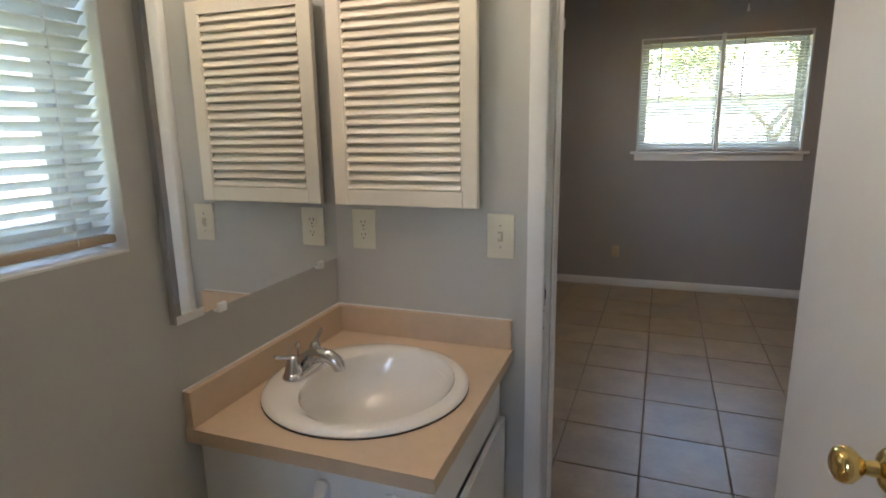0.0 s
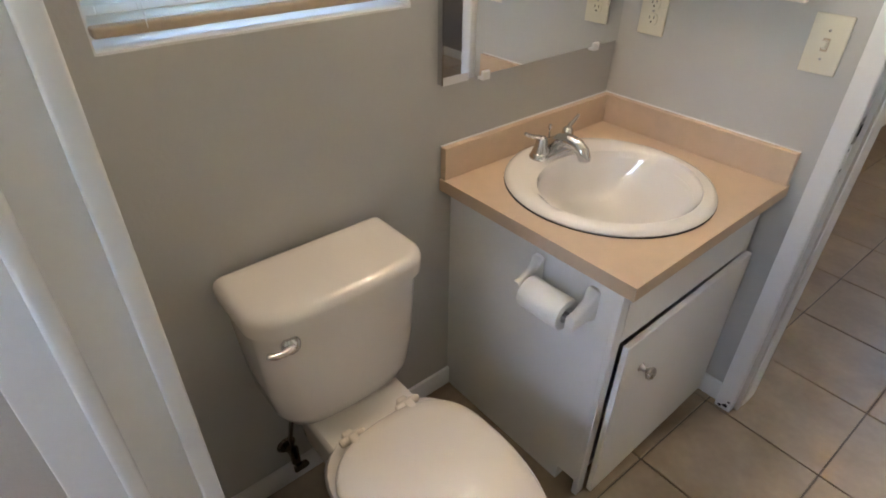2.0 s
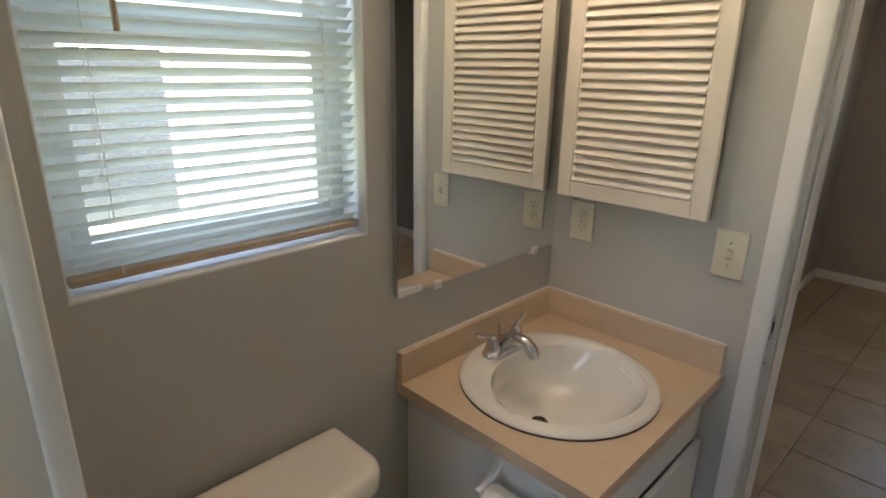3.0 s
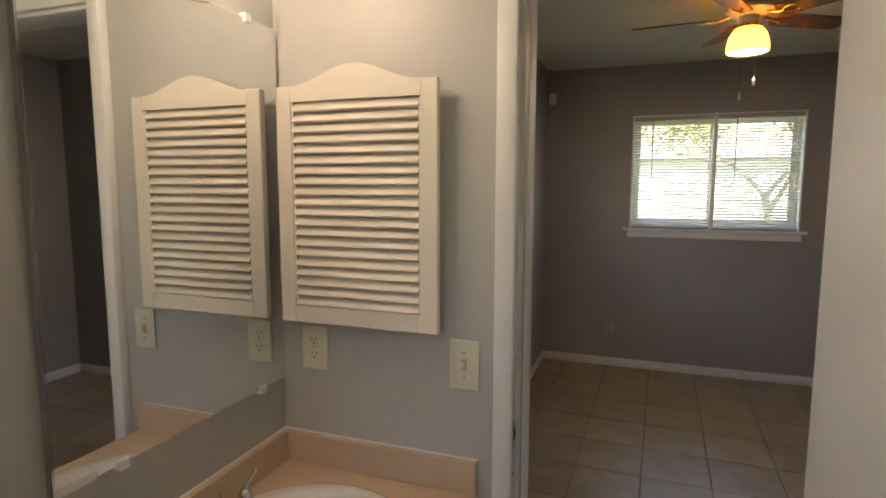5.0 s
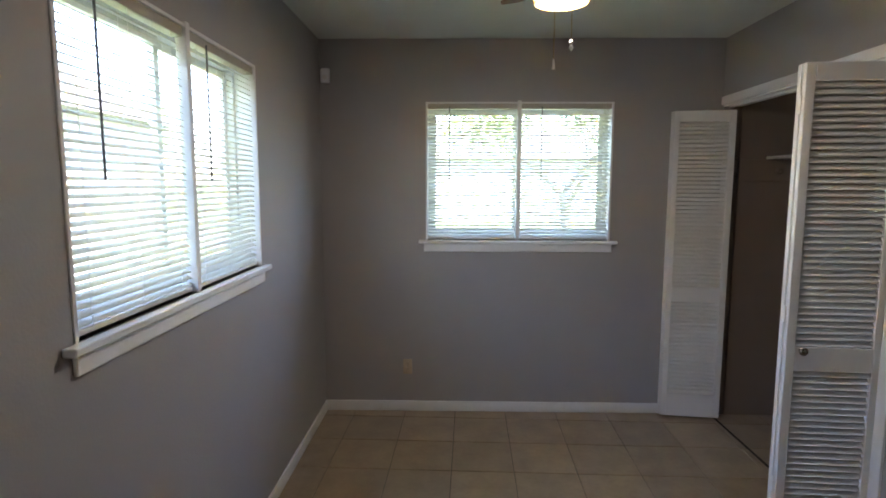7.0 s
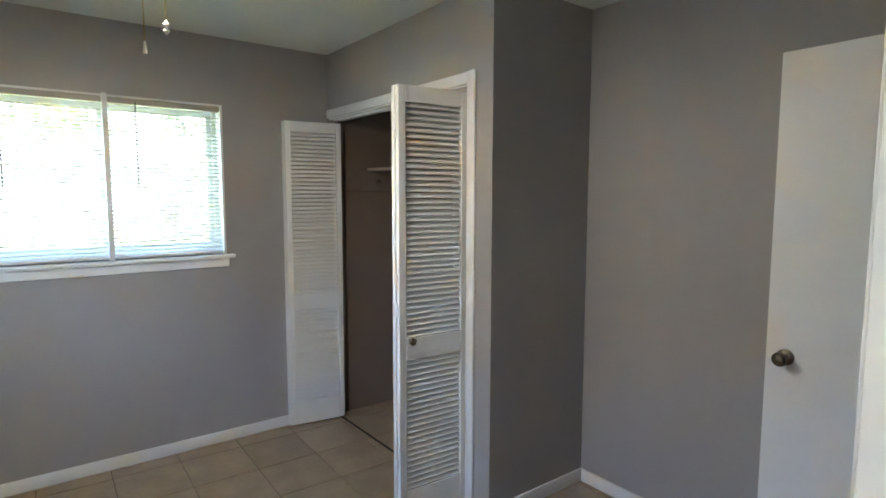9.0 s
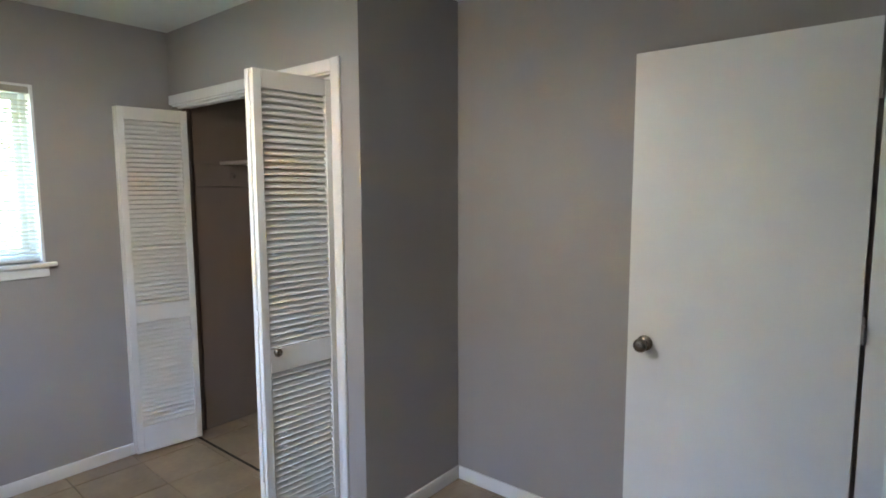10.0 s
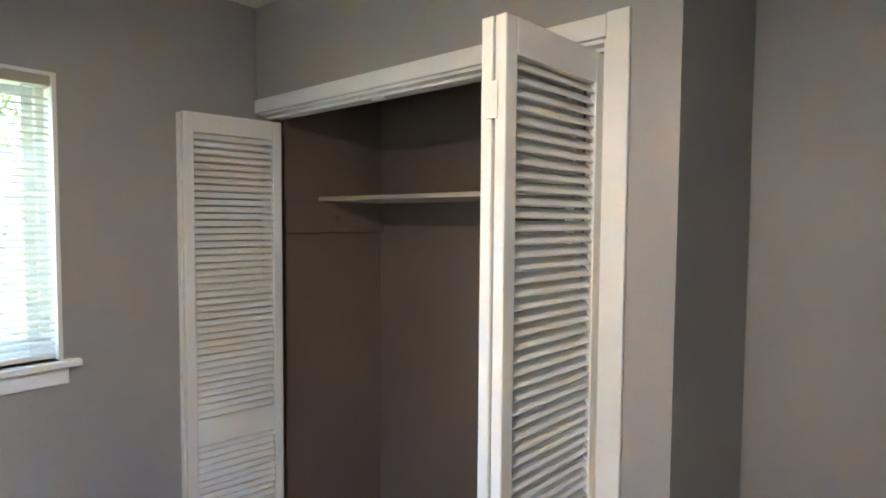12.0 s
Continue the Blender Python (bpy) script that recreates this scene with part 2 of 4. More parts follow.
def wall_boxes(span, z1, thick, axis, holes):
    """One solid wall along an axis with rectangular holes (a, b, z0, z1) through it."""
    us = sorted({span[0], span[1]} | {h[0] for h in holes} | {h[1] for h in holes})
    zs = sorted({0.0, z1} | {max(0.0, h[2]) for h in holes} | {h[3] for h in holes})
    nu, nz = len(us) - 1, len(zs) - 1

    def solid(i, j):
        if not (0 <= i < nu and 0 <= j < nz):
            return False
        u, z = (us[i] + us[i + 1]) / 2, (zs[j] + zs[j + 1]) / 2
        return not any(a < u < b and lo < z < hi for a, b, lo, hi in holes)

    bm = bmesh.new()
    made = {}

    def at(i, j, side):
        key = (i, j, side)
        if key not in made:
            u, z, t = us[i], zs[j], thick[side]
            made[key] = bm.verts.new((u, t, z) if axis == "x" else (t, u, z))
        return made[key]

    for i in range(nu):
        for j in range(nz):
            if not solid(i, j):
                continue
            for side in (0, 1):
                bm.faces.new([at(i, j, side), at(i + 1, j, side), at(i + 1, j + 1, side), at(i, j + 1, side)])
            for (di, dj), (p, q) in {(-1, 0): ((i, j), (i, j + 1)), (1, 0): ((i + 1, j), (i + 1, j + 1)), (0, -1): ((i, j), (i + 1, j)), (0, 1): ((i, j + 1), (i + 1, j + 1))}.items():
                if not solid(i + di, j + dj):
                    bm.faces.new([at(*p, 0), at(*q, 0), at(*q, 1), at(*p, 1)])
    bmesh.ops.recalc_face_normals(bm, faces=bm.faces[:])
    return bm


setting("wall_bath_west", wall_boxes((-2.9, 0.0), ZC, (-0.16, 0.0), "y", [WB]), M_BATH, "pale grey painted bathroom wall with window recess", "wall")


def two_sided_wall():
    """The wall between bath and bedroom, painted differently on its two sides."""
    holes = [(DX0, DX1, 0, DZ), (2.53, 3.30, 0, DZ + 0.02)]
    a = setting("wall_sink", wall_boxes((-0.16, BE + 0.1), ZC, (SW0, SW0 + 0.05), "x", holes[:1]), M_BATH, "pale grey painted bathroom wall behind the vanity", "wall")
    b = setting("wall_bedroom_south", wall_boxes((-0.16, XE + 0.12), ZC, (SW0 + 0.05, SW1), "x", holes), M_BED, "grey painted bedroom wall with two doorways", "wall")


two_sided_wall()
setting("wall_bedroom_west", wall_boxes((SW1, YN), ZC, (XW - 0.16, XW), "y", [W1]), M_BED, "grey painted bedroom wall with a window", "wall")
setting("wall_bedroom_north", wall_boxes((XW - 0.16, XE + 0.12), ZC, (YN, YN + 0.16), "x", [W2]), M_BED, "grey painted bedroom wall with a window", "wall")
setting("wall_bedroom_east", wall_boxes((SW1, YC + 0.06), ZC, (XE, XE + 0.12), "y", []), M_BED, "grey painted bedroom wall behind the open door", "wall")
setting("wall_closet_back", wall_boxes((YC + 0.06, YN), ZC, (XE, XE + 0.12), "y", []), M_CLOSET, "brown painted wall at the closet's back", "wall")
setting("wall_closet_front", wall_boxes((YC, YN), ZC, (XC, XC + 0.06), "y", [(CY0, CY1, 0, CZ)]), M_BED, "grey painted wall round the closet opening", "wall")
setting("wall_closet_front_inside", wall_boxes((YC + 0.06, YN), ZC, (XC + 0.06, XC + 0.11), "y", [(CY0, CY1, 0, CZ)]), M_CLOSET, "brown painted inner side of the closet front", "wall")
setting("wall_closet_side", wall_boxes((XC + 0.06, XE), ZC, (YC, YC + 0.06), "x", []), M_BED, "grey painted side wall of the closet", "wall")
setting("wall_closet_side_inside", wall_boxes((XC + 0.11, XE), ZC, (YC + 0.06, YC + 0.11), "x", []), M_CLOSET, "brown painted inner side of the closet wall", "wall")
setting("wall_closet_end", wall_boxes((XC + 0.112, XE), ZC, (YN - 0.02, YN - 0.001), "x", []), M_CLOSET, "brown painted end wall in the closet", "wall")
setting("wall_bath_east", wall_boxes((-2.9, 0.0), ZC, (BE, BE + 0.1), "y", []), M_BATH, "pale grey painted bathroom wall behind the door", "wall")
setting("wall_bath_south", wall_boxes((0.0, BE), ZC, (BS - 0.115, BS), "x", [(0.366, 1.266, 0, DZ)]), M_BATH, "pale grey painted wall with a cased opening", "wall")
setting("wall_bath_rear", wall_boxes((-0.16, BE + 0.1), ZC, (-3.0, -2.9), "x", [WR]), M_BATH, "pale grey painted wall", "wall")
setting("wall_hall_south", wall_boxes((BE + 0.1, XE + 0.12), ZC, (-1.3, -1.2), "x", []), M_BED, "grey painted hall wall", "wall")
setting("wall_hall_east", wall_boxes((-1.2, 0.05), ZC, (XE, XE + 0.12), "y", []), M_BED, "grey painted hall wall", "wall")
setting("ceiling", box((-0.2, -3.05, ZC), (XE + 0.15, YN + 0.2, ZC + 0.12)), M_CEIL, "off-white painted ceiling with light texture", "ceiling")
floor = setting("floor", box((-0.2, -3.05, -0.12), (XE + 0.15, YN + 0.2, -0.006)), M_GROUT, "brown ceramic tile floor with dark grout", "floor")


class Boards:
    """Collects the boards of one casing, each to be a part of its own."""

    def __init__(self):
        self.boxes = []


def add_board(boards, a, b, bevel=0.003, segs=2):
    boards.boxes.append((a, b, bevel, segs))


def casing(name, boards, label):
    top = tagged(new(name), label, "trim", "", "structure")
    for a, b, bevel, segs in boards.boxes:
        part("board", box(a, b, bevel, segs), M_TRIM, top, smooth=30)
    return top


# cased openings
def bath_doorway():
    bm = Boards()
    x0 = DX0 - 0.013   # rebate that the door shuts into
    add_board(bm, (DX0 - 0.06, -0.032, 0), (x0, 0.0, DZ + 0.055), 0.006)
    add_board(bm, (x0 - 0.012, -0.029, 0), (x0 + 0.001, SW1 + 0.003, DZ), 0.003)
    add_board(bm, (x0, 0.032, 0), (DX0 + 0.004, SW1 + 0.005, DZ), 0.004)
    add_board(bm, (DX1, -0.02, 0), (DX1 + 0.055, 0.0, DZ + 0.055), 0.004)
    add_board(bm, (DX1 - 0.004, -0.018, 0), (DX1 + 0.012, SW1 + 0.001, DZ), 0.003)
    add_board(bm, (x0, -0.03, DZ), (DX1, 0.0, DZ + 0.055), 0.004)
    add_board(bm, (x0, -0.012, DZ - 0.012), (DX1, SW1 + 0.004, DZ + 0.004), 0.003)
    casing("door_casing_bath", bm, "white painted worn wooden door casing")
    bm = Boards()
    for a, b, q in ((DX0 - 0.055, DX0, 0.014), (DX1, DX1 + 0.055, 0.003)):
        add_board(bm, (a, SW1, 0), (b, SW1 + q, DZ + 0.055), 0.004)
    add_board(bm, (DX0, SW1, DZ), (DX1, SW1 + 0.014, DZ + 0.055), 0.004)
    casing("door_casing_bedroom", bm, "white painted wooden door casing")


bath_doorway()


def south_opening():
    bm = Boards()
    for e, s in ((0.386, 1), (1.246, -1)):
        add_board(bm, (e - 0.02 * s, BS - 0.14, 0), (e, BS + 0.002, DZ), 0.004)
        add_board(bm, (e - 0.004 * s, BS - 0.088, 0), (e + 0.012 * s, BS - 0.066, DZ), 0.006, 3)
        add_board(bm, (e - 0.004 * s, BS - 0.012, 0), (e + 0.006 * s, BS + 0.013, DZ), 0.004, 3)
    for y0, y1 in ((BS, BS + 0.014), (BS - 0.139, BS - 0.115)):
        add_board(bm, (0.311, y0, 0), (0.371, y1, DZ + 0.055), 0.005)
        add_board(bm, (1.261, y0, 0), (1.321, y1, DZ + 0.055), 0.005)
        add_board(bm, (0.371, y0, DZ), (1.261, y1, DZ + 0.055), 0.005)
    add_board(bm, (0.386, BS - 0.14, DZ - 0.02), (1.246, BS + 0.002, DZ), 0.003)
    casing("door_casing_south", bm, "white painted wooden casing with moulded edge")


south_opening()



def baseboard(name, runs):
    bm = bmesh.new()
    for a, b in runs:
        add_box(bm, (a[0], a[1], 0), (b[0], b[1], 0.07), 0.004)
    return setting(name, bm, M_TRIM, "white painted wooden baseboard", "baseboard", smooth=30)


T = 0.012
baseboard("baseboard_bedroom_west", [((XW, SW1), (XW + T, YN))])
baseboard("baseboard_bedroom_north", [((XW + T, YN - T), (XC, YN))])
baseboard("baseboard_closet_side", [((XC, YC - T), (XE, YC))])
baseboard("baseboard_bedroom_east", [((XE - T, SW1), (XE, YC - T))])
baseboard("baseboard_bedroom_south", [((XW + T, SW1), (DX0 - 0.056, SW1 + T)), ((DX1 + 0.056, SW1), (2.47, SW1 + T))])
baseboard("baseboard_bath_west", [((0, BS), (T, -0.612))])
baseboard("baseboard_bath_sink", [((0.532, -T), (DX0 - 0.061, 0))])
baseboard("baseboard_bath_south", [((T, BS), (0.310, BS + T))])
baseboard("baseboard_bath_east", [((BE - T, BS), (BE, 0))])

bm = Boards()
add_board(bm, (XC - 0.013, CY0 - 0.055, 0), (XC, CY0, CZ + 0.055), 0.004)
add_board(bm, (XC - 0.012, CY0, CZ), (XC, YN - 0.001, CZ + 0.052), 0.004)
casing("closet_casing", bm, "white painted wooden casing round the closet opening")
bm = Boards()
add_board(bm, (XC, CY0 - 0.001, 0), (XC + 0.112, CY0 + 0.010, CZ), 0.002)
add_board(bm, (XC, CY0 + 0.010, CZ - 0.010), (XC + 0.112, CY1, CZ + 0.001), 0.002)
casing("closet_jamb", bm, "white painted wooden closet jamb")
# near-black strip, just proud of the tiles
setting("closet_threshold", box((2.712, CY0 + 0.012, -0.004), (2.728, CY1, 0.0015)), M_DARK, "dark strip in the floor below the closet track", "trim")
bm = Boards()
for x in (2.53 - 0.055, 3.302):
    add_board(bm, (x, SW1, 0), (min(x + 0.055, XE - 0.002), SW1 + 0.014, 2.105), 0.004)
add_board(bm, (2.53, SW1, 2.05), (3.302, SW1 + 0.014, 2.105), 0.004)
add_board(bm, (2.522, -0.02, 0), (2.536, SW1 + 0.002, 2.05), 0.002)
add_board(bm, (3.294, -0.02, 0), (3.308, SW1 + 0.002, 2.05), 0.002)
add_board(bm, (3.312, SW1 + 0.014, 0), (XE - 0.001, 0.186, 2.105), 0.003)
casing("door_casing_hall", bm, "white painted wooden door casing")


# ---- outdoors ----
M_GRASS = material("lawn", (0.12, 0.15, 0.06), 0.9, vary=0.35, scale=1.5, fine=30, bump=0.6, bump_scale=40)
M_ROAD = material("asphalt", (0.14, 0.14, 0.135), 0.9, vary=0.15, scale=0.8)
M_SIDING = material("pale_siding", (0.42, 0.41, 0.37), 0.7, vary=0.06, scale=1.2)
M_ROOF = material("roof_shingle", (0.16, 0.15, 0.14), 0.9, vary=0.25, scale=3)
M_BARK = material("bark", (0.24, 0.20, 0.16), 0.9, vary=0.3, scale=9, bump=0.8, bump_scale=30)
M_LEAF = material("leaf", (0.15, 0.19, 0.06), 0.6, vary=0.4, scale=2.5)
M_PANE_DARK = material("dark_window_pane", (0.05, 0.06, 0.07), 0.1, vary=0.2, scale=1)
M_PANE = material("curtained_window_pane", (0.40, 0.42, 0.43), 0.08, vary=0.2, scale=1)


def big_plane(name, x0, x1, y0, y1, z, mat, label):
    bm = bmesh.new()
    bm.faces.new([bm.verts.new(p) for p in ((x0, y0, z), (x1, y0, z), (x1, y1, z), (x0, y1, z))])
    return setting(name, bm, mat, label, name)


big_plane("ground", -400, 400, -400, 400, -0.25, M_GRASS, "dry sunlit lawn round the house")
big_plane("road", -400, 400, 15, 21, -0.23, M_ROAD, "grey asphalt street beyond the lawn")


def house(place, size, eave, label, windows, face, pane):
    """A low house: siding wall, gable roof and windows on one side. face: the side that the windows sit on."""
    h = thing("house", place, 0, label, "house")
    sx, sy = size
    part("wall", box((0, 0, 0), (sx, sy, eave)), M_SIDING, h)
    if face == "south":
        pro = ((-0.4, eave), (sy / 2, eave + sy * 0.28), (sy + 0.4, eave))
        bm = prism([(y, z) for y, z in pro], -0.4, sx + 0.4)
        bmesh.ops.transform(bm, matrix=Matrix(((0, 0, 1, 0), (1, 0, 0, 0), (0, 1, 0, 0), (0, 0, 0, 1))), verts=bm.verts[:])
    else:
        pro = ((-0.4, eave), (sx / 2, eave + sx * 0.28), (sx + 0.4, eave))
        bm = prism([(x, z) for x, z in pro], 0.4, -sy - 0.4)
        bmesh.ops.transform(bm, matrix=pose(0, 0, 0, 90), verts=bm.verts[:])
    part("roof", bm, M_ROOF, h)
    for a, b, lo, hi in windows:
        bm, fr = bmesh.new(), bmesh.new()
        if face == "south":
            add_box(bm, (a, -0.02, lo), (b, 0.01, hi))
            for q in ((a - 0.07, lo - 0.07, b + 0.07, lo), (a - 0.07, hi, b + 0.07, hi + 0.07), (a - 0.07, lo, a, hi), (b, lo, b + 0.07, hi)):
                add_box(fr, (q[0], -0.04, q[1]), (q[2], 0.01, q[3]))
        else:
            add_box(bm, (sx - 0.01, a, lo), (sx + 0.02, b, hi))
            for q in ((a - 0.07, lo - 0.07, b + 0.07, lo), (a - 0.07, hi, b + 0.07, hi + 0.07), (a - 0.07, lo, a, hi), (b, lo, b + 0.07, hi)):
                add_box(fr, (sx - 0.01, q[0], q[1]), (sx + 0.04, q[2], q[3]))
        w = part("window", fr, M_TRIM, h)
        part("pane", bm, pane, w)
    return h


house((-6, 26, -0.25), (16, 8), 2.9, "pale sided house across the street", [(2, 3.4, 0.9, 2.2), (8, 9.4, 0.9, 2.2), (11.5, 13, 0.9, 2.2), (5.2, 6.1, 0.0, 2.1)], "south", M_PANE)
house((-11.5, -6, -0.25), (7, 16), 2.8, "pale sided neighbouring house beside the bathroom window", [(5.66, 6.47, 0.40, 1.86), (9.2, 10.6, 0.9, 2.2)], "east", M_PANE_DARK)


def tree(place, height, spread, leaves, seed, label):
    """A forked trunk with limbs and a loose crown of small leaves."""
    rnd = random.Random(seed)
    t = thing("tree", place, 0, label, "tree")
    bm = bmesh.new()
    tips = []

    def limb(p, d, length, r, depth):
        n = 5
        pts, rad = [p.copy()], [r]
        for k in range(n):
            d = (d + Vector((rnd.uniform(-1, 1), rnd.uniform(-1, 1), rnd.uniform(-0.5, 0.6))) * 0.16).normalized()
            p = p + d * length / n
            pts.append(p.copy())
            rad.append(r * (1 - 0.5 * (k + 1) / n))
        merge(bm, tube(pts, r, 7, rad))
        if depth == 0:
            tips.extend(pts[2:])
            return
        for k in range(3 if depth > 1 else 4):
            a = rnd.uniform(0, 2 * math.pi)
            side = Vector((math.cos(a), math.sin(a), rnd.uniform(-0.1, 0.7)))
            limb(pts[-1 - (k % 2)], (d * 0.75 + side * 0.9).normalized(), length * rnd.uniform(0.6, 0.85), rad[-1] * 0.8, depth - 1)

    limb(Vector((0, 0, -0.05)), Vector((0, 0, 1)), height * 0.3, height * 0.022, 3)
    part("trunk", bm, M_BARK, t)
    verts, faces = [], []
    for _ in range(leaves):
        c = rnd.choice(tips) + Vector((rnd.gauss(0, 1), rnd.gauss(0, 1), rnd.gauss(0, 0.8))) * spread
        u = Vector((rnd.gauss(0, 1), rnd.gauss(0, 1), rnd.gauss(0, 1))).normalized()
        v = u.orthogonal().normalized()
        s = rnd.uniform(0.03, 0.07)
        k = len(verts)
        verts += [c - u * s, c + v * s * 0.5, c + u * s, c - v * s * 0.5]
        faces.append((k, k + 1, k + 2, k + 3))
    me = bpy.data.meshes.new("crown")
    me.from_pydata([tuple(v) for v in verts], [], faces)
    me.materials.append(M_LEAF)
    ob = new("crown", me)
    ob.parent = t
    return t


tree((3.2, 10.5, -0.25), 5.6, 0.34, 7000, 4, "bare-limbed tree with thin green leaves on the lawn")
tree((-9.5, 16.0, -0.25), 6.5, 0.35, 5000, 9, "leafy green tree on the lawn by the street")
tree((9.0, 23.0, -0.25), 8.0, 0.45, 6000, 12, "leafy green tree across the street")
tree((-6.0, 22.5, -0.25), 8.0, 0.45, 6000, 17, "leafy green tree across the street")


# ---- windows and blinds ----
def glazing(name, width, height, slider, label):
    """A white vinyl window; local x along the wall, y outwards, z up from the opening's foot."""
    w = new(name)
    tagged(w, label, "window", "", "structure")
    bm = bmesh.new()
    f = 0.035
    for q in ((0, 0, width, f), (0, height - f, width, height), (0, f, f, height - f), (width - f, f, width, height - f)):
        add_box(bm, (q[0], 0.085, q[1]), (q[2], 0.14, q[3]), 0.003)
    part("window_frame", bm, M_VINYL, w)
    m = width / 2 if slider else height * 0.455
    spans = [((f, f), (m, height - f)), ((m, f), (width - f, height - f))] if slider else [((f, f), (width - f, m)), ((f, m), (width - f, height - f))]
    for k, ((x0, z0), (x1, z1)) in enumerate(spans):
        y0 = 0.092 + 0.022 * k
        s = bmesh.new()
        g = 0.03
        for q in ((x0, z0, x1, z0 + g), (x0, z1 - g, x1, z1), (x0, z0 + g, x0 + g, z1 - g), (x1 - g, z0 + g, x1, z1 - g)):
            add_box(s, (q[0], y0, q[1]), (q[2], y0 + 0.02, q[3]), 0.002)
        sash = part("sash", s, M_VINYL, w)
        pane = part("pane", box((x0 + g, y0 + 0.008, z0 + g), (x1 - g, y0 + 0.012, z1 - g)), M_GLASS, sash)
        pane.visible_shadow = False
    return w


def slat_mesh(length, width, mat):
    """A thin slat with a crowned cross-section."""
    bm = bmesh.new()
    rows = []
    for k in range(4):
        y = width * (k / 3 - 0.5)
        z = 0.0022 * (1 - (2 * k / 3 - 1) ** 2)
        rows.append([bm.verts.new((x, y, z + dz)) for dz in (0.0, 0.0009) for x in (0, length)])
    for a, b in zip(rows, rows[1:]):
        bm.faces.new((a[0], a[1], b[1], b[0]))
        bm.faces.new((a[2], b[2], b[3], a[3]))
    a, b = rows[0], rows[-1]
    bm.faces.new((a[0], a[2], a[3], a[1]))
    bm.faces.new((b[0], b[1], b[3], b[2]))
    bmesh.ops.recalc_face_normals(bm, faces=bm.faces[:])
    return finish(bm, mat, 60, "slat")


def blind(length, height, pitch, slat_width, tilt, label, rail_mat, wand=None, slat_mat=None, group="window blinds"):
    """A horizontal blind; local x along it, y towards the outside, z up from the sill."""
    b = thing("window_blind", label=label, category="blind", group=group)
    part("headrail", box((0, -0.018, height - 0.032), (length, 0.022, height), 0.003), M_HEADRAIL_SHADED, b)
    part("bottom_rail", box((0.002, -0.012, 0.004), (length - 0.002, 0.014, 0.020), 0.004), rail_mat, b)
    n = int((height - 0.032 - 0.028) / pitch)
    me = slat_mesh(length - 0.006, slat_width, slat_mat or M_SLAT)
    for k in range(n):
        wob = 1.2 * math.sin(k * 2.3) + 0.8 * math.sin(k * 0.7)
        piece("slat", me, b, pose(0.003, 0, 0.03 + k * pitch, tilt + wob, 0, 0))
    for u in ([0.12, 0.5, 0.88] if length > 0.56 else [0.14, 0.86]):
        bm = bmesh.new()
        for y in (-slat_width * 0.52, slat_width * 0.52):
            add_cyl(bm, (u * length, y, 0.012), (u * length, y, height - 0.03), 0.0009, seg=5)
        part("ladder_cord", bm, M_WHITEPLASTIC, b)
    if wand:
        x, z0, r, mat = wand
        part("tilt_wand", cyl((x, -0.024, z0), (x, -0.024, height - 0.02), r, seg=8), mat, b, "slim tilt wand")
    return b


M_SLAT_RAIL = material("blind_rail", (0.74, 0.72, 0.66), 0.4, vary=0.03)
# darker than the rails: the backlit headrail's shade is put into its colour
M_HEADRAIL_SHADED = material("blind_headrail_shaded", (0.42, 0.39, 0.33), 0.45, vary=0.05)
M_TAN = material("aged_tan_rail", (0.50, 0.40, 0.28), 0.5, vary=0.15, scale=20)
M_WAND = material("grey_wand", (0.10, 0.10, 0.10), 0.3)


def stool(name, length, label):
    """A window stool with horns and an apron under it; x along the wall, y out of the room."""
    s = new(name)
    tagged(s, label, "window sill", "", "structure")
    part("window_sill", box((-0.045, -0.035, -0.022), (length + 0.045, 0.0, 0.0), 0.005, 3), M_TRIM, s)
    part("inner_sill", box((0.001, 0.0, -0.02), (length - 0.001, 0.085, 0.0)), M_TRIM, s)
    part("apron", box((-0.012, -0.014, -0.075), (length + 0.012, 0.0, -0.022), 0.004), M_TRIM, s)
    return s


def liner(name, width, height, mat, t=0.012):
    """Thin white returns inside a window opening, with a strip proud of the wall at both sides."""
    s = new(name)
    tagged(s, "white painted window return", "trim", "", "structure")
    part("return", box((0.0, -0.004, 0.0), (t, 0.085, height)), mat, s)
    part("return", box((width - t, -0.004, 0.0), (width, 0.085, height)), mat, s)
    part("return", box((t, -0.004, height - 0.010), (width - t, 0.085, height)), mat, s)
    return s


def bedroom_window(number, m, width, height):
    """Slider window with two blinds, a mullion strip between them, stool and apron."""
    for ob in (glazing("window_%d" % number, width, height, True, "white vinyl sliding window with two panes"),
               stool("window_stool_%d" % number, width, "white painted window stool and apron"),
               liner("window_return_%d" % number, width, height, M_TRIM)):
        ob.matrix_basis = m @ ob.matrix_basis
    mull = setting("window_mullion_%d" % number, box((width / 2 - 0.013, -0.008, 0.0), (width / 2 + 0.013, 0.03, height + 0.008), 0.003), M_TRIM, "white mullion between two blinds", "trim")
    mull.matrix_basis = m.copy()
    half = width / 2 - 0.013 - 0.014
    for x0, lab in ((0.013, "raised-end white mini blind with open slats"), (width / 2 + 0.014, "white mini blind with open slats in a window")):
        bl = blind(half, height - 0.012, 0.0215, 0.025, 27, "white metal mini blind with open slats in a window", M_SLAT_RAIL, (0.14 if x0 < 0.1 else 0.13, height - 0.50, 0.0035, M_WAND))
        bl.matrix_basis = m @ pose(x0, 0.022, 0.002)


bedroom_window(1, pose(W2[0], YN, W2[2]), W2[1] - W2[0], W2[3] - W2[2])
bedroom_window(2, pose(XW, W1[0], W1[2], 0, 0, 90), W1[1] - W1[0], W1[3] - W1[2])

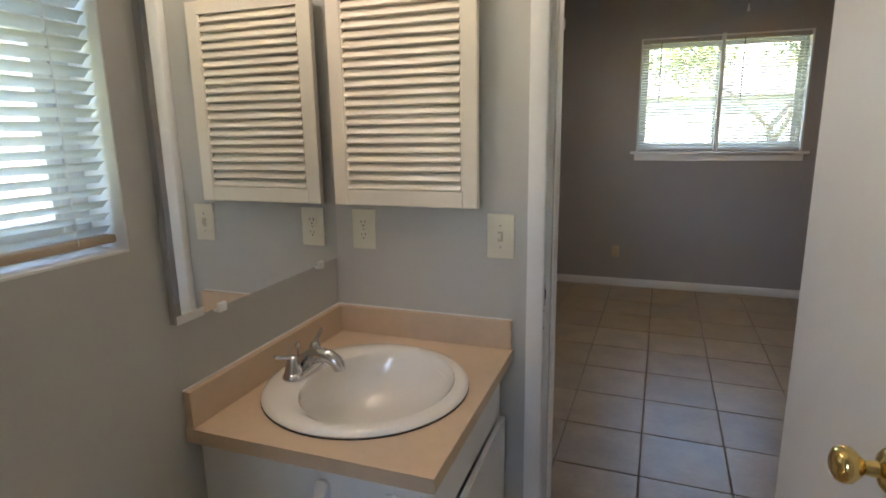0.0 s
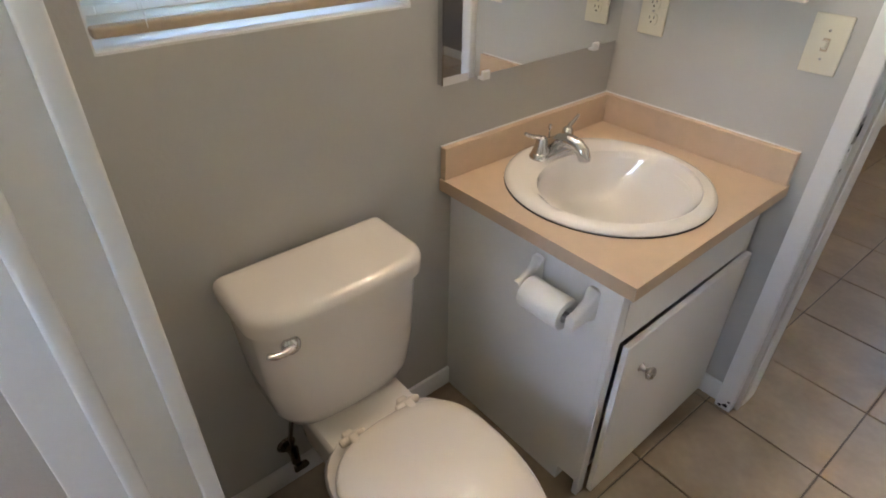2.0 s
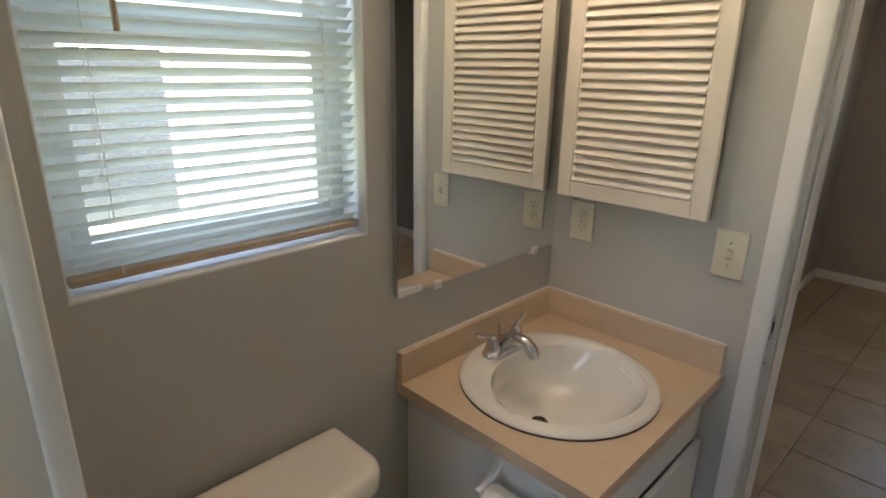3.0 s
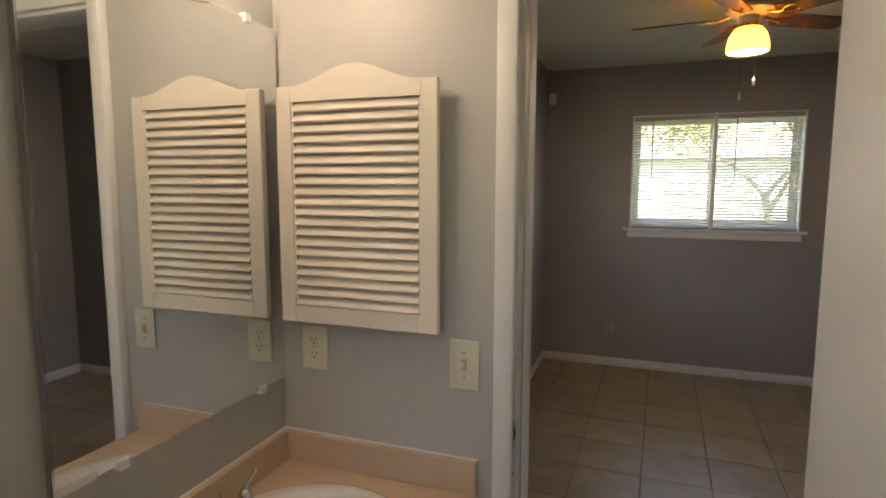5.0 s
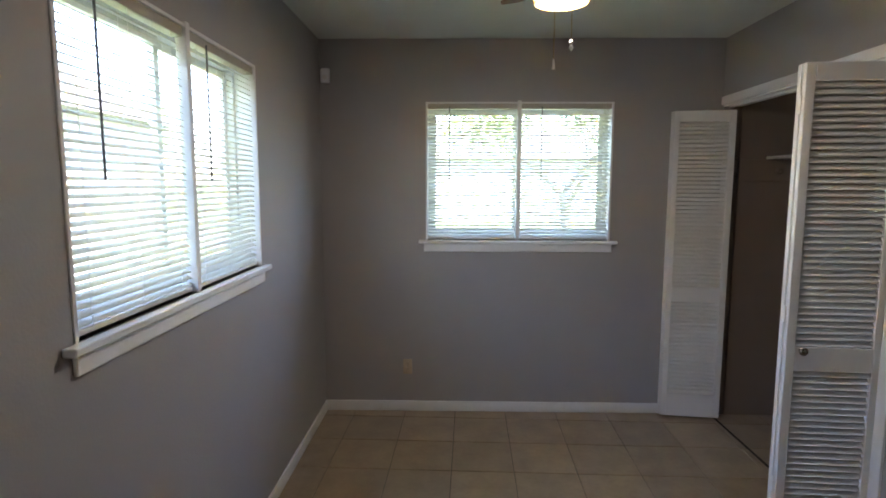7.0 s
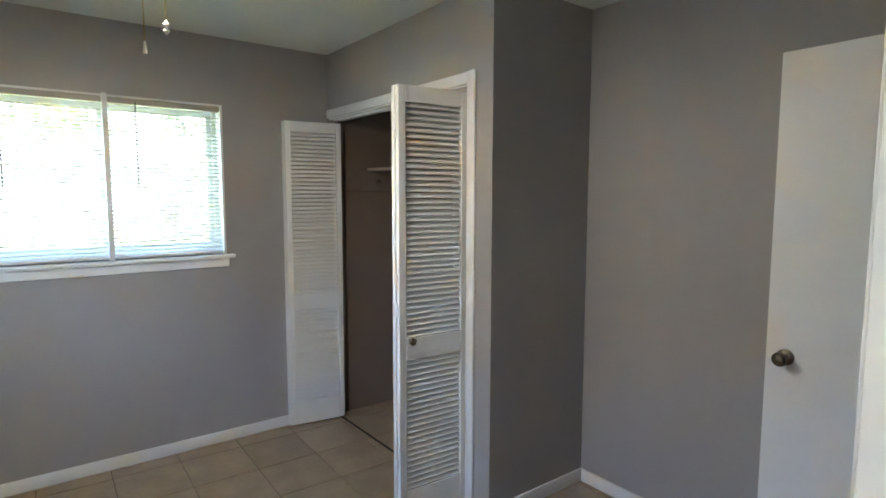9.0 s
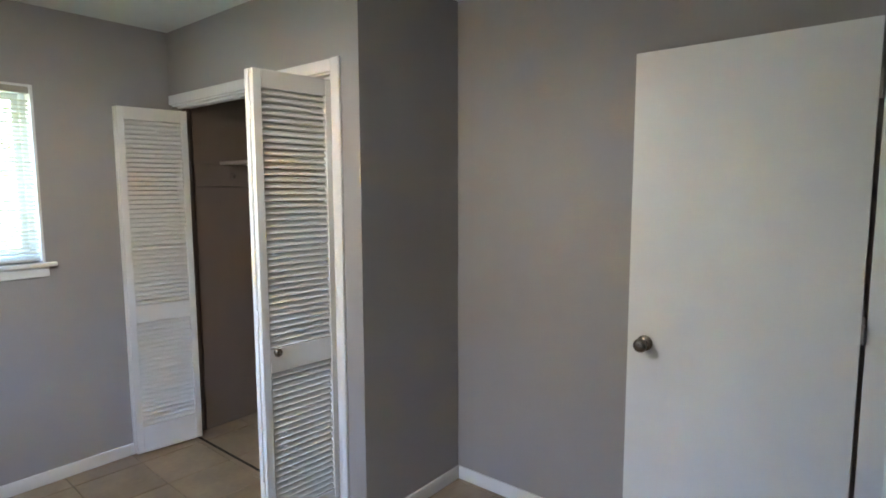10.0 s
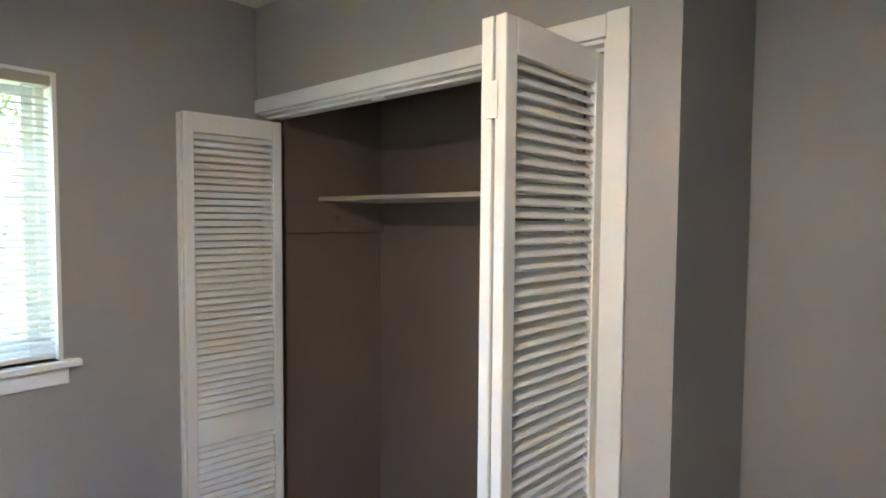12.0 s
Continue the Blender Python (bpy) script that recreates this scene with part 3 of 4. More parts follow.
# unseen rear window, added so that daylight reaches the jamb and vanity from behind
rw = glazing("window_4", WR[1] - WR[0], WR[3] - WR[2], True, "white vinyl sliding window with two panes")
rw.matrix_basis = pose(WR[1], -2.857, WR[2], 0, 0, 180) @ rw.matrix_basis

wm = pose(0, WB[0], WB[2], 0, 0, 90)
wb_w, wb_h = WB[1] - WB[0], WB[3] - WB[2]
g = glazing("window_3", wb_w, wb_h, False, "white single-hung bathroom window with two sashes")
g.matrix_basis = wm @ g.matrix_basis
r = liner("window_return_3", wb_w, wb_h, M_TRIM, 0.003)
r.matrix_basis = wm @ pose(0, 0.005, 0)
sill3 = setting("window_sill_3", box((0.003, 0.001, -0.002), (wb_w - 0.003, 0.085, 0.004)), M_TRIM, "white painted sill of the bathroom window", "window sill")
sill3.matrix_basis = wm.copy()
bb = blind(wb_w - 0.014, wb_h - 0.02, 0.0228, 0.0265, -34, "white mini blind with aged tan bottom rail", M_TAN, (0.12, wb_h * 0.42, 0.005, M_TAN), M_SLAT_THICK)
bb.matrix_basis = wm @ pose(0.007, 0.030, 0.014)


# ---- bathroom ----
def rounded(cx, cy, w, d, r, n=6):
    """A rounded rectangle's outline."""
    out = []
    for k, (sx, sy) in enumerate(((1, 1), (-1, 1), (-1, -1), (1, -1))):
        for j in range(n + 1):
            a = math.pi / 2 * (k + j / n)
            out.append((cx + sx * (w / 2 - r) + r * math.cos(a), cy + sy * (d / 2 - r) + r * math.sin(a)))
    return out


def loft(sections, cap=True):
    """A skin over outlines of equal length, each with its height."""
    bm = bmesh.new()
    rings = [[bm.verts.new((x, y, z)) for x, y in pts] for pts, z in sections]
    n = len(rings[0])
    for a, b in zip(rings, rings[1:]):
        for k in range(n):
            bm.faces.new((a[k], a[(k + 1) % n], b[(k + 1) % n], b[k]))
    if cap:
        bm.faces.new(rings[0][::-1])
        bm.faces.new(rings[-1])
    bmesh.ops.recalc_face_normals(bm, faces=bm.faces[:])
    return bm


def egg(x0, x1, half, cy, n=40, back=0.55):
    """An elongated seat outline from its hinge end x0 to its front x1."""
    out = []
    c = x0 + (x1 - x0) * 0.42
    for k in range(n):
        a = 2 * math.pi * k / n
        ca, sa = math.cos(a), math.sin(a)
        if ca >= 0:
            x, y = c + (x1 - c) * ca, half * sa
        else:
            e = back
            x, y = c - (c - x0) * abs(ca) ** e, half * math.copysign(abs(sa) ** 0.9, sa)
        out.append((x, cy + y))
    return out


CT = 0.744  # counter top


def vanity():
    v = thing("vanity_cabinet", label="white painted vanity cabinet with one slab door", category="cabinet")
    y0, xf = -0.612, 0.512   # outer side face, back of the face frame
    side = [(0.0, 0.0), (xf - 0.055, 0.0), (xf - 0.055, 0.055), (xf, 0.055), (xf, CT - 0.032), (0.0, CT - 0.032)]
    rot = Matrix(((1, 0, 0, 0), (0, 0, -1, 0), (0, 1, 0, 0), (0, 0, 0, 1)))
    for lo, hi in ((-y0 - 0.018, -y0), (0.012, 0.030)):
        bm = prism(side, lo, hi)
        bmesh.ops.transform(bm, matrix=rot, verts=bm.verts[:])
        part("side_panel", bm, M_CABINET, v)
    part("back_panel", box((0.002, y0 + 0.018, 0.05), (0.012, -0.030, CT - 0.032)), M_CABINET, v)
    part("cabinet_floor", box((0.012, y0 + 0.018, 0.055), (xf - 0.002, -0.030, 0.07)), M_CABINET, v)
    part("toe_kick", box((xf - 0.070, y0 + 0.018, 0.0), (xf - 0.056, -0.030, 0.055)), M_CABINET, v)
    x1 = xf + 0.016
    part("stile", box((xf, y0 - 0.002, 0.005), (x1, y0 + 0.0275, CT - 0.032), 0.002), M_CABINET, v)
    part("stile", box((xf, -0.034, 0.005), (x1, -0.008, CT - 0.032), 0.002), M_CABINET, v)
    part("top_rail", box((xf, y0 + 0.0275, 0.5385), (x1, -0.034, CT - 0.032), 0.002), M_CABINET, v)
    d = part("door", box((x1 + 0.002, y0 + 0.030, 0.016), (x1 + 0.018, -0.014, 0.536), 0.003), M_CABINET, v, "slab door standing slightly ajar")
    d.matrix_basis = pose(x1 + 0.002, -0.014, 0, 0, 0, 0.45) @ pose(-x1 - 0.002, 0.014, 0)
    kn = lathe([(0.0, 0.0), (0.012, 0.0), (0.0075, 0.004), (0.006, 0.014), (0.011, 0.018), (0.017, 0.024), (0.017, 0.029), (0.012, 0.034), (0, 0.0355)], 20)
    bmesh.ops.transform(kn, matrix=pose(x1 + 0.018, y0 + 0.112, 0.430, 0, 90, 0), verts=kn.verts[:])
    part("knob", kn, M_NICKEL, d, "round worn nickel knob", smooth=40)
    for z in (0.10, 0.42):
        part("hinge", box((x1 + 0.001, -0.0135, z), (x1 + 0.018, -0.009, z + 0.045), 0.002), M_NICKEL, d)


vanity()


def vanity_counter():
    c = thing("vanity_counter", label="tan laminate vanity top with backsplash", category="countertop")
    # slab with a round cut-out for the basin
    cx, cy, r = 0.280, -0.340, 0.215
    out = [(0.0, -0.650), (0.566, -0.650), (0.566, -0.001), (0.0, -0.001)]
    n = 48
    bm = bmesh.new()
    for z, flip in ((CT, False), (CT - 0.032, True)):
        ring = [bm.verts.new((cx + r * math.cos(2 * math.pi * k / n), cy + r * math.sin(2 * math.pi * k / n), z)) for k in range(n)]
        edge = []
        for k in range(n):
            a = 2 * math.pi * k / n
            dx, dy = math.cos(a), math.sin(a)
            ts = []
            if abs(dx) > 1e-6:
                ts.append(((out[1][0] if dx > 0 else 0.0) - cx) / dx)
            if abs(dy) > 1e-6:
                ts.append(((-0.001 if dy > 0 else -0.650) - cy) / dy)
            s = min(q for q in ts if q > 0)
            edge.append(bm.verts.new((cx + s * dx, cy + s * dy, z)))
        for px, py in out:
            k = min(range(n), key=lambda j: (edge[j].co.x - px) ** 2 + (edge[j].co.y - py) ** 2)
            edge[k].co.x, edge[k].co.y = px, py
        for k in range(n):
            q = (ring[k], edge[k], edge[(k + 1) % n], ring[(k + 1) % n])
            bm.faces.new(q[::-1] if flip else q)
        if flip:
            for k in range(n):
                k2 = (k + 1) % n
                bm.faces.new((top[0][k], top[0][k2], ring[k2], ring[k]))
                bm.faces.new((top[1][k], edge[k], edge[k2], top[1][k2]))
        top = (ring, edge)
    bmesh.ops.recalc_face_normals(bm, faces=bm.faces[:])
    part("slab", bm, M_COUNTER, c)
    part("backsplash", box((0.001, -0.648, CT), (0.020, -0.001, CT + 0.084), 0.002), M_COUNTER, c)
    part("backsplash", box((0.020, -0.020, CT), (0.562, -0.001, CT + 0.084), 0.002), M_COUNTER, c)
    bm = bmesh.new()
    add_box(bm, (0.0005, -0.649, CT + 0.084), (0.005, -0.001, CT + 0.0862))
    add_box(bm, (0.005, -0.005, CT + 0.084), (0.562, -0.0005, CT + 0.0862))
    part("caulk_line", bm, M_TRIM, c, "thin white bead of caulk")


vanity_counter()


def basin():
    b = thing("sink_basin", (0.275, -0.345, CT), 0, "white porcelain drop-in oval sink", "sink")
    n = 56
    prof = [(0.206, -0.012, 0), (0.249, 0.001, 0), (0.2515, 0.006, 0), (0.248, 0.0125, 0), (0.237, 0.0165, 0), (0.216, 0.0165, 0.25), (0.213, 0.014, 0.7), (0.207, 0.008, 1), (0.200, -0.012, 1), (0.188, -0.05, 1), (0.162, -0.09, 1), (0.120, -0.118, 1), (0.060, -0.130, 1), (0.022, -0.134, 1)]
    bm = bmesh.new()
    rings = []
    for r, z, s in prof:
        deep = max(0.0, -z) / 0.134
        sx = 1.0 - 0.12 * min(1.0, s)
        off = 0.030 * s * (1 - deep) - 0.030 * deep
        rings.append([bm.verts.new((r * sx * math.cos(2 * math.pi * k / n) + off, r * math.sin(2 * math.pi * k / n) - 0.02 * deep, z)) for k in range(n)])
    for a, c in zip(rings, rings[1:]):
        for k in range(n):
            bm.faces.new((a[k], a[(k + 1) % n], c[(k + 1) % n], c[k]))
    bm.faces.new(rings[-1])
    bmesh.ops.recalc_face_normals(bm, faces=bm.faces[:])
    part("bowl", bm, M_PORCELAIN, b, smooth=50)
    dr = lathe([(0.0, 0.001), (0.012, 0.001), (0.0125, -0.001), (0.015, -0.001), (0.0155, 0.002), (0.021, 0.0035), (0.0235, 0.001), (0.0235, -0.004), (0, -0.004)], 28)
    bmesh.ops.transform(dr, matrix=Matrix.Translation((-0.030, -0.02, -0.1325)), verts=dr.verts[:])
    part("drain", dr, M_DARKMETAL, b, "dull metal drain stopper", smooth=40)
    seal = lathe([(0.2490, 0.0), (0.2520, 0.0), (0.2520, 0.0012), (0.2490, 0.003), (0.2490, 0.0)], 56)
    part("caulk_ring", seal, M_DARK, b, "dark dirty sealant ring")


basin()


def faucet():
    f = thing("faucet", (0.094, -0.338, CT + 0.0155), 0, "chrome two-handle bathroom faucet on the sink", "faucet")
    body = loft([(rounded(0, 0, 0.052, 0.160, 0.0255), 0.0), (rounded(0, 0, 0.052, 0.160, 0.0255), 0.006), (rounded(0, 0, 0.044, 0.150, 0.0215), 0.013), (rounded(0, 0, 0.030, 0.120, 0.0145), 0.017)])
    part("base", body, M_CHROME, f, smooth=40)
    for s in (-1, 1):
        h = lathe([(0.0225, 0.008), (0.022, 0.02), (0.017, 0.032), (0.015, 0.045), (0.013, 0.053), (0.007, 0.058), (0, 0.059)], 24)
        bmesh.ops.transform(h, matrix=Matrix.Translation((0, 0.051 * s, 0)), verts=h.verts[:])
        hd = part("handle", h, M_CHROME, f, smooth=45)
        lev = tube([(0.0, 0.051 * s, 0.050), (-0.004, 0.064 * s, 0.058), (-0.007, 0.080 * s, 0.062), (-0.010, 0.096 * s, 0.069), (-0.011, 0.104 * s, 0.075)], 0.006, 10, [0.008, 0.0065, 0.005, 0.0052, 0.004])
        part("lever", lev, M_CHROME, hd, smooth=50)
    sp = tube([(-0.006, 0, 0.006), (0.004, 0, 0.026), (0.022, 0, 0.040), (0.048, 0, 0.047), (0.074, 0, 0.044), (0.092, 0, 0.033), (0.100, 0, 0.019), (0.101, 0, 0.012)], 0.015, 18, [0.024, 0.022, 0.0195, 0.0185, 0.018, 0.0175, 0.0165, 0.015])
    part("spout", sp, M_CHROME, f, smooth=60)
    rod = cyl((-0.020, 0, 0.012), (-0.020, 0, 0.060), 0.0025, seg=10)
    add_cyl(rod, (-0.020, 0, 0.060), (-0.020, 0, 0.070), 0.0055, 0.004, 14)
    part("lift_rod", rod, M_CHROME, f, smooth=40)


faucet()


def paper_holder():
    h = thing("toilet_paper_holder", (-0.010, -0.612, 0.008), 0, "white ceramic toilet paper holder on the vanity side", "paper holder")
    for x in (0.318, 0.470):
        bm = loft([(rounded(0, 0, 0.030, 0.085, 0.012), 0.0), (rounded(0, 0, 0.030, 0.085, 0.012), 0.008), (rounded(0, -0.008, 0.024, 0.060, 0.010), 0.018), (rounded(0, -0.018, 0.022, 0.040, 0.010), 0.055), (rounded(0, -0.020, 0.022, 0.040, 0.010), 0.072)])
        bmesh.ops.transform(bm, matrix=Matrix.Translation((x, 0, 0.615)) @ pose(0, 0, 0, 90), verts=bm.verts[:])
        part("post", bm, M_WHITEPLASTIC, h, smooth=45)
    bm = cyl((0.325, -0.055, 0.597), (0.463, -0.055, 0.597), 0.007, seg=14)
    part("spindle", bm, M_CHROME, h, smooth=40)
    p = thing("toilet_paper_roll", (0.384, -0.667, 0.605), 0, "partly used white toilet paper roll", "toilet paper")
    bm = lathe([(0.019, -0.055), (0.036, -0.055), (0.0375, -0.053), (0.0375, 0.053), (0.036, 0.055), (0.019, 0.055), (0.019, -0.055)], 32)
    bmesh.ops.transform(bm, matrix=pose(0, 0, 0, 0, 90, 0), verts=bm.verts[:])
    part("paper", bm, M_PAPER, p, smooth=40)


paper_holder()


def bowed(x0, x1, half, cy, r_back, r_front, bow, n=7):
    """A tank outline: straight back at x0, front bowed out past x1, rounder corners in front."""
    out = []
    for sx, sy, r, a0 in ((1, 1, r_front, 0), (-1, 1, r_back, 90), (-1, -1, r_back, 180), (1, -1, r_front, 270)):
        for j in range(n + 1):
            a = radians(a0 + 90 * j / n)
            x = (x1 - r if sx > 0 else x0 + r) + r * math.cos(a)
            y = sy * (half - r) + r * math.sin(a)
            if sx > 0:
                x += bow * (1 - (y / half) ** 2) * (x - x0) / (x1 - x0)
            out.append((x, cy + y))
    mid = []
    for k in range(1, 8):
        y = -(half - r_front) * (1 - k / 4)
        mid.append((x1 + bow * (1 - (y / half) ** 2), cy + y))
    return out + mid


def toilet():
    cy = -1.040
    t = thing("toilet", (0, 0, 0), 0, "off-white two-piece toilet with closed lid", "toilet")
    s = []
    for z, x1, half, r, rb in ((0.386, 0.165, 0.120, 0.06, 0.03), (0.390, 0.176, 0.140, 0.06, 0.03), (0.402, 0.184, 0.156, 0.06, 0.025), (0.43, 0.188, 0.166, 0.055, 0.02), (0.50, 0.191, 0.174, 0.05, 0.018), (0.60, 0.193, 0.180, 0.048, 0.016), (0.686, 0.195, 0.184, 0.046, 0.015)):
        s.append((bowed(0.020, x1, half, cy, rb, r, 0.016), z))
    part("tank", loft(s), M_TANK, t, smooth=50)
    s = []
    for z, e, r in ((0.678, -0.004, 0.05), (0.681, 0.003, 0.055), (0.708, 0.004, 0.055), (0.718, 0.0, 0.052), (0.7245, -0.008, 0.048), (0.7275, -0.020, 0.042), (0.7285, -0.045, 0.03)):
        s.append((bowed(0.018 + max(0.0, -e) * 0.6, 0.203 + e, 0.192 + e, cy, 0.010, r, 0.018), z))
    part("tank_lid", loft(s), M_TANK, t, smooth=50)
    lv = part("flush_lever", lathe([(0.0, 0.0), (0.019, 0.0), (0.020, 0.005), (0.016, 0.012), (0.008, 0.016), (0, 0.017)], 24, m=pose(0.2015, cy - 0.132, 0.654, 0, 90, 0)), M_CHROME, t, "chrome flush lever", smooth=40)
    part("arm", tube([(0.212, cy - 0.130, 0.655), (0.218, cy - 0.142, 0.657), (0.220, cy - 0.156, 0.657), (0.220, cy - 0.168, 0.659), (0.218, cy - 0.178, 0.663), (0.217, cy - 0.182, 0.665)], 0.007, 10, [0.010, 0.009, 0.0065, 0.007, 0.0065, 0.004]), M_CHROME, lv, smooth=50)
    # bowl and foot
    s = [(egg(0.15, 0.58, 0.115, cy), 0.0), (egg(0.15, 0.58, 0.112, cy), 0.03), (egg(0.16, 0.55, 0.10, cy), 0.10), (egg(0.17, 0.56, 0.105, cy), 0.18), (egg(0.19, 0.63, 0.145, cy), 0.27), (egg(0.21, 0.705, 0.163, cy), 0.345), (egg(0.23, 0.715, 0.168, cy), 0.375), (egg(0.24, 0.712, 0.166, cy), 0.388)]
    part("bowl", loft(s), M_TANK, t, smooth=50)
    part("deck", loft([(rounded(0.175, cy, 0.21, 0.20, 0.03), 0.25), (rounded(0.175, cy, 0.235, 0.215, 0.03), 0.34), (rounded(0.185, cy, 0.26, 0.222, 0.03), 0.380), (rounded(0.185, cy, 0.252, 0.214, 0.03), 0.3862)]), M_TANK, t, smooth=45)
    part("seat", loft([(egg(0.286, 0.722, 0.166, cy), 0.390), (egg(0.284, 0.725, 0.169, cy), 0.398), (egg(0.287, 0.721, 0.165, cy), 0.406)]), M_SEAT, t, smooth=50)
    part("lid", loft([(egg(0.284, 0.722, 0.163, cy), 0.408), (egg(0.282, 0.726, 0.167, cy), 0.4115), (egg(0.282, 0.726, 0.167, cy), 0.417), (egg(0.287, 0.719, 0.161, cy), 0.4225), (egg(0.312, 0.69, 0.140, cy), 0.4265), (egg(0.40, 0.60, 0.07, cy), 0.4285)]), M_SEAT, t, "beige closed toilet lid", smooth=50)
    for y in (cy - 0.070, cy + 0.070):
        h = part("hinge", box((0.250, y - 0.012, 0.386), (0.276, y + 0.012, 0.408), 0.005, 3), M_SEAT, t, smooth=40)
        bm = cyl((0.279, y - 0.024, 0.412), (0.279, y + 0.024, 0.412), 0.0095, seg=16)
        add_cyl(bm, (0.279, y - 0.029, 0.412), (0.279, y - 0.024, 0.412), 0.007, 0.0095, 16)
        add_cyl(bm, (0.279, y + 0.024, 0.412), (0.279, y + 0.029, 0.412), 0.0095, 0.007, 16)
        part("hinge_pin", bm, M_SEAT, h, smooth=40)
        part("hinge_tab", box((0.276, y - 0.010, 0.408), (0.306, y + 0.010, 0.424), 0.005, 3), M_SEAT, h, smooth=40)
    for y in (cy - 0.107, cy + 0.107):
        part("bolt_cap", lathe([(0.016, 0.0), (0.016, 0.008), (0.011, 0.017), (0, 0.02)], 16, m=Matrix.Translation((0.30, y, 0.0))), M_TANK, t, smooth=50)


toilet()


def supply_valve():
    v = thing("water_valve", (0, 0, 0), 0, "dull dark shutoff valve with flexible hose", "valve")
    y = -1.160
    bm = cyl((0.0, y, 0.14), (0.055, y, 0.14), 0.009, seg=14)
    add_cyl(bm, (0.0, y, 0.14), (0.006, y, 0.14), 0.026, 0.02, 20)
    add_cyl(bm, (0.05, y, 0.125), (0.05, y, 0.175), 0.012, seg=14)
    part("pipe", bm, M_DARKMETAL, v, smooth=40)
    part("handle", loft([(rounded(0, 0, 0.018, 0.036, 0.008), 0.075), (rounded(0, 0, 0.020, 0.040, 0.009), 0.085)]), M_DARKMETAL, v).matrix_basis = Matrix.Translation((0, y, 0.14)) @ pose(0, 0, 0, 0, 90, 0)
    part("hose", tube([(0.05, y, 0.175), (0.054, y - 0.004, 0.22), (0.062, y + 0.004, 0.28), (0.07, y + 0.015, 0.33), (0.072, y + 0.02, 0.378)], 0.006), M_DARKMETAL, v, smooth=50)


supply_valve()


def mirror():
    m = thing("wall_mirror", (0, 0, 0), 0, "frameless wall mirror with worn lower corner", "mirror")
    y0, y1, z0, z1 = -0.655, -0.012, 0.980, 1.900
    part("glass", box((0.002, y0, z0), (0.0155, y1, z1), 0.0012, 1), M_MIRROR, m)
    part("worn_edge", box((0.0158, y0 - 0.001, z0 - 0.002), (0.0170, y0 + 0.075, z0 + 0.016)), M_TRIM, m, "peeling silvered corner")
    part("edge_strip", box((0.0015, y0 - 0.004, z0), (0.0168, y0 - 0.0005, z1)), M_CHROME, m)
    for y, z in ((y0 + 0.13, z0), (y1 - 0.10, z0), (y0 + 0.16, z1), (y1 - 0.11, z1)):
        part("clip", box((0.0, y - 0.012, z - 0.012), (0.0205, y + 0.012, z + 0.010), 0.003), M_WHITEPLASTIC, m, "clear plastic mirror clip")


mirror()


def slat_block(length, width, thick, mat):
    """A louvre slat with rounded edges, x along it, leaning by its own frame."""
    bm = loft([(rounded(0, 0, thick, width, thick * 0.45, 2), 0.0), (rounded(0, 0, thick, width, thick * 0.45, 2), length)])
    bmesh.ops.transform(bm, matrix=pose(0, 0, 0, 0, 90, 0), verts=bm.verts[:])
    return finish(bm, mat, 40, "slat")


def medicine_cabinet():
    x0, x1, z0, z1 = 0.040, 0.475, 1.150, 1.748
    c = thing("medicine_cabinet", (0, 0, 0), 0, "cream louvred medicine cabinet with arched top", "cabinet")
    part("body", box((x0 + 0.035, -0.033, z0 + 0.035), (x1 - 0.035, -0.0005, z1 - 0.03)), M_CREAM, c)
    d = part("door_panel", box((x0 + 0.03, -0.0355, z0 + 0.03), (x1 - 0.03, -0.0331, z1 - 0.03)), M_CREAM, c)
    fy0, fy1 = -0.054, -0.032
    part("stile", box((x0, fy0, z0), (x0 + 0.042, fy1, z1), 0.003), M_CREAM, c)
    part("stile", box((x1 - 0.042, fy0, z0), (x1, fy1, z1), 0.003), M_CREAM, c)
    part("bottom_rail", box((x0 + 0.042, fy0, z0), (x1 - 0.042, fy1, z0 + 0.045), 0.003), M_CREAM, c)
    # arched top rail
    a, b, lo = x0 + 0.042, x1 - 0.042, z1 - 0.038
    n = 24
    pts = [(a, lo), (b, lo), (b, z1)]
    for k in range(n + 1):
        u = k / n
        x = b + (a - b) * u
        pts.append((x, z1 + 0.045 * 0.5 * (1 - math.cos(2 * math.pi * u))))
    bm = prism(pts[:2] + pts[3:], -fy1, -fy0)
    bmesh.ops.transform(bm, matrix=pose(0, 0, 0, 90), verts=bm.verts[:])
    part("top_rail", bm, M_CREAM, c)
    bead = bmesh.new()
    part("bead", add_box(bead, (a, fy0 + 0.004, z0 + 0.045), (a + 0.006, fy1, lo), 0.002), M_CREAM, c)
    part("bead", box((b - 0.006, fy0 + 0.004, z0 + 0.045), (b, fy1, lo), 0.002), M_CREAM, c)
    n = 20
    step = (lo - z0 - 0.045) / n
    me = slat_block(b - a - 0.012, 0.0285, 0.007, M_CREAM)
    for k in range(n):
        piece("slat", me, c, pose(a + 0.006, -0.045, z0 + 0.045 + step * (k + 0.5), 52, 0, 0))


medicine_cabinet()


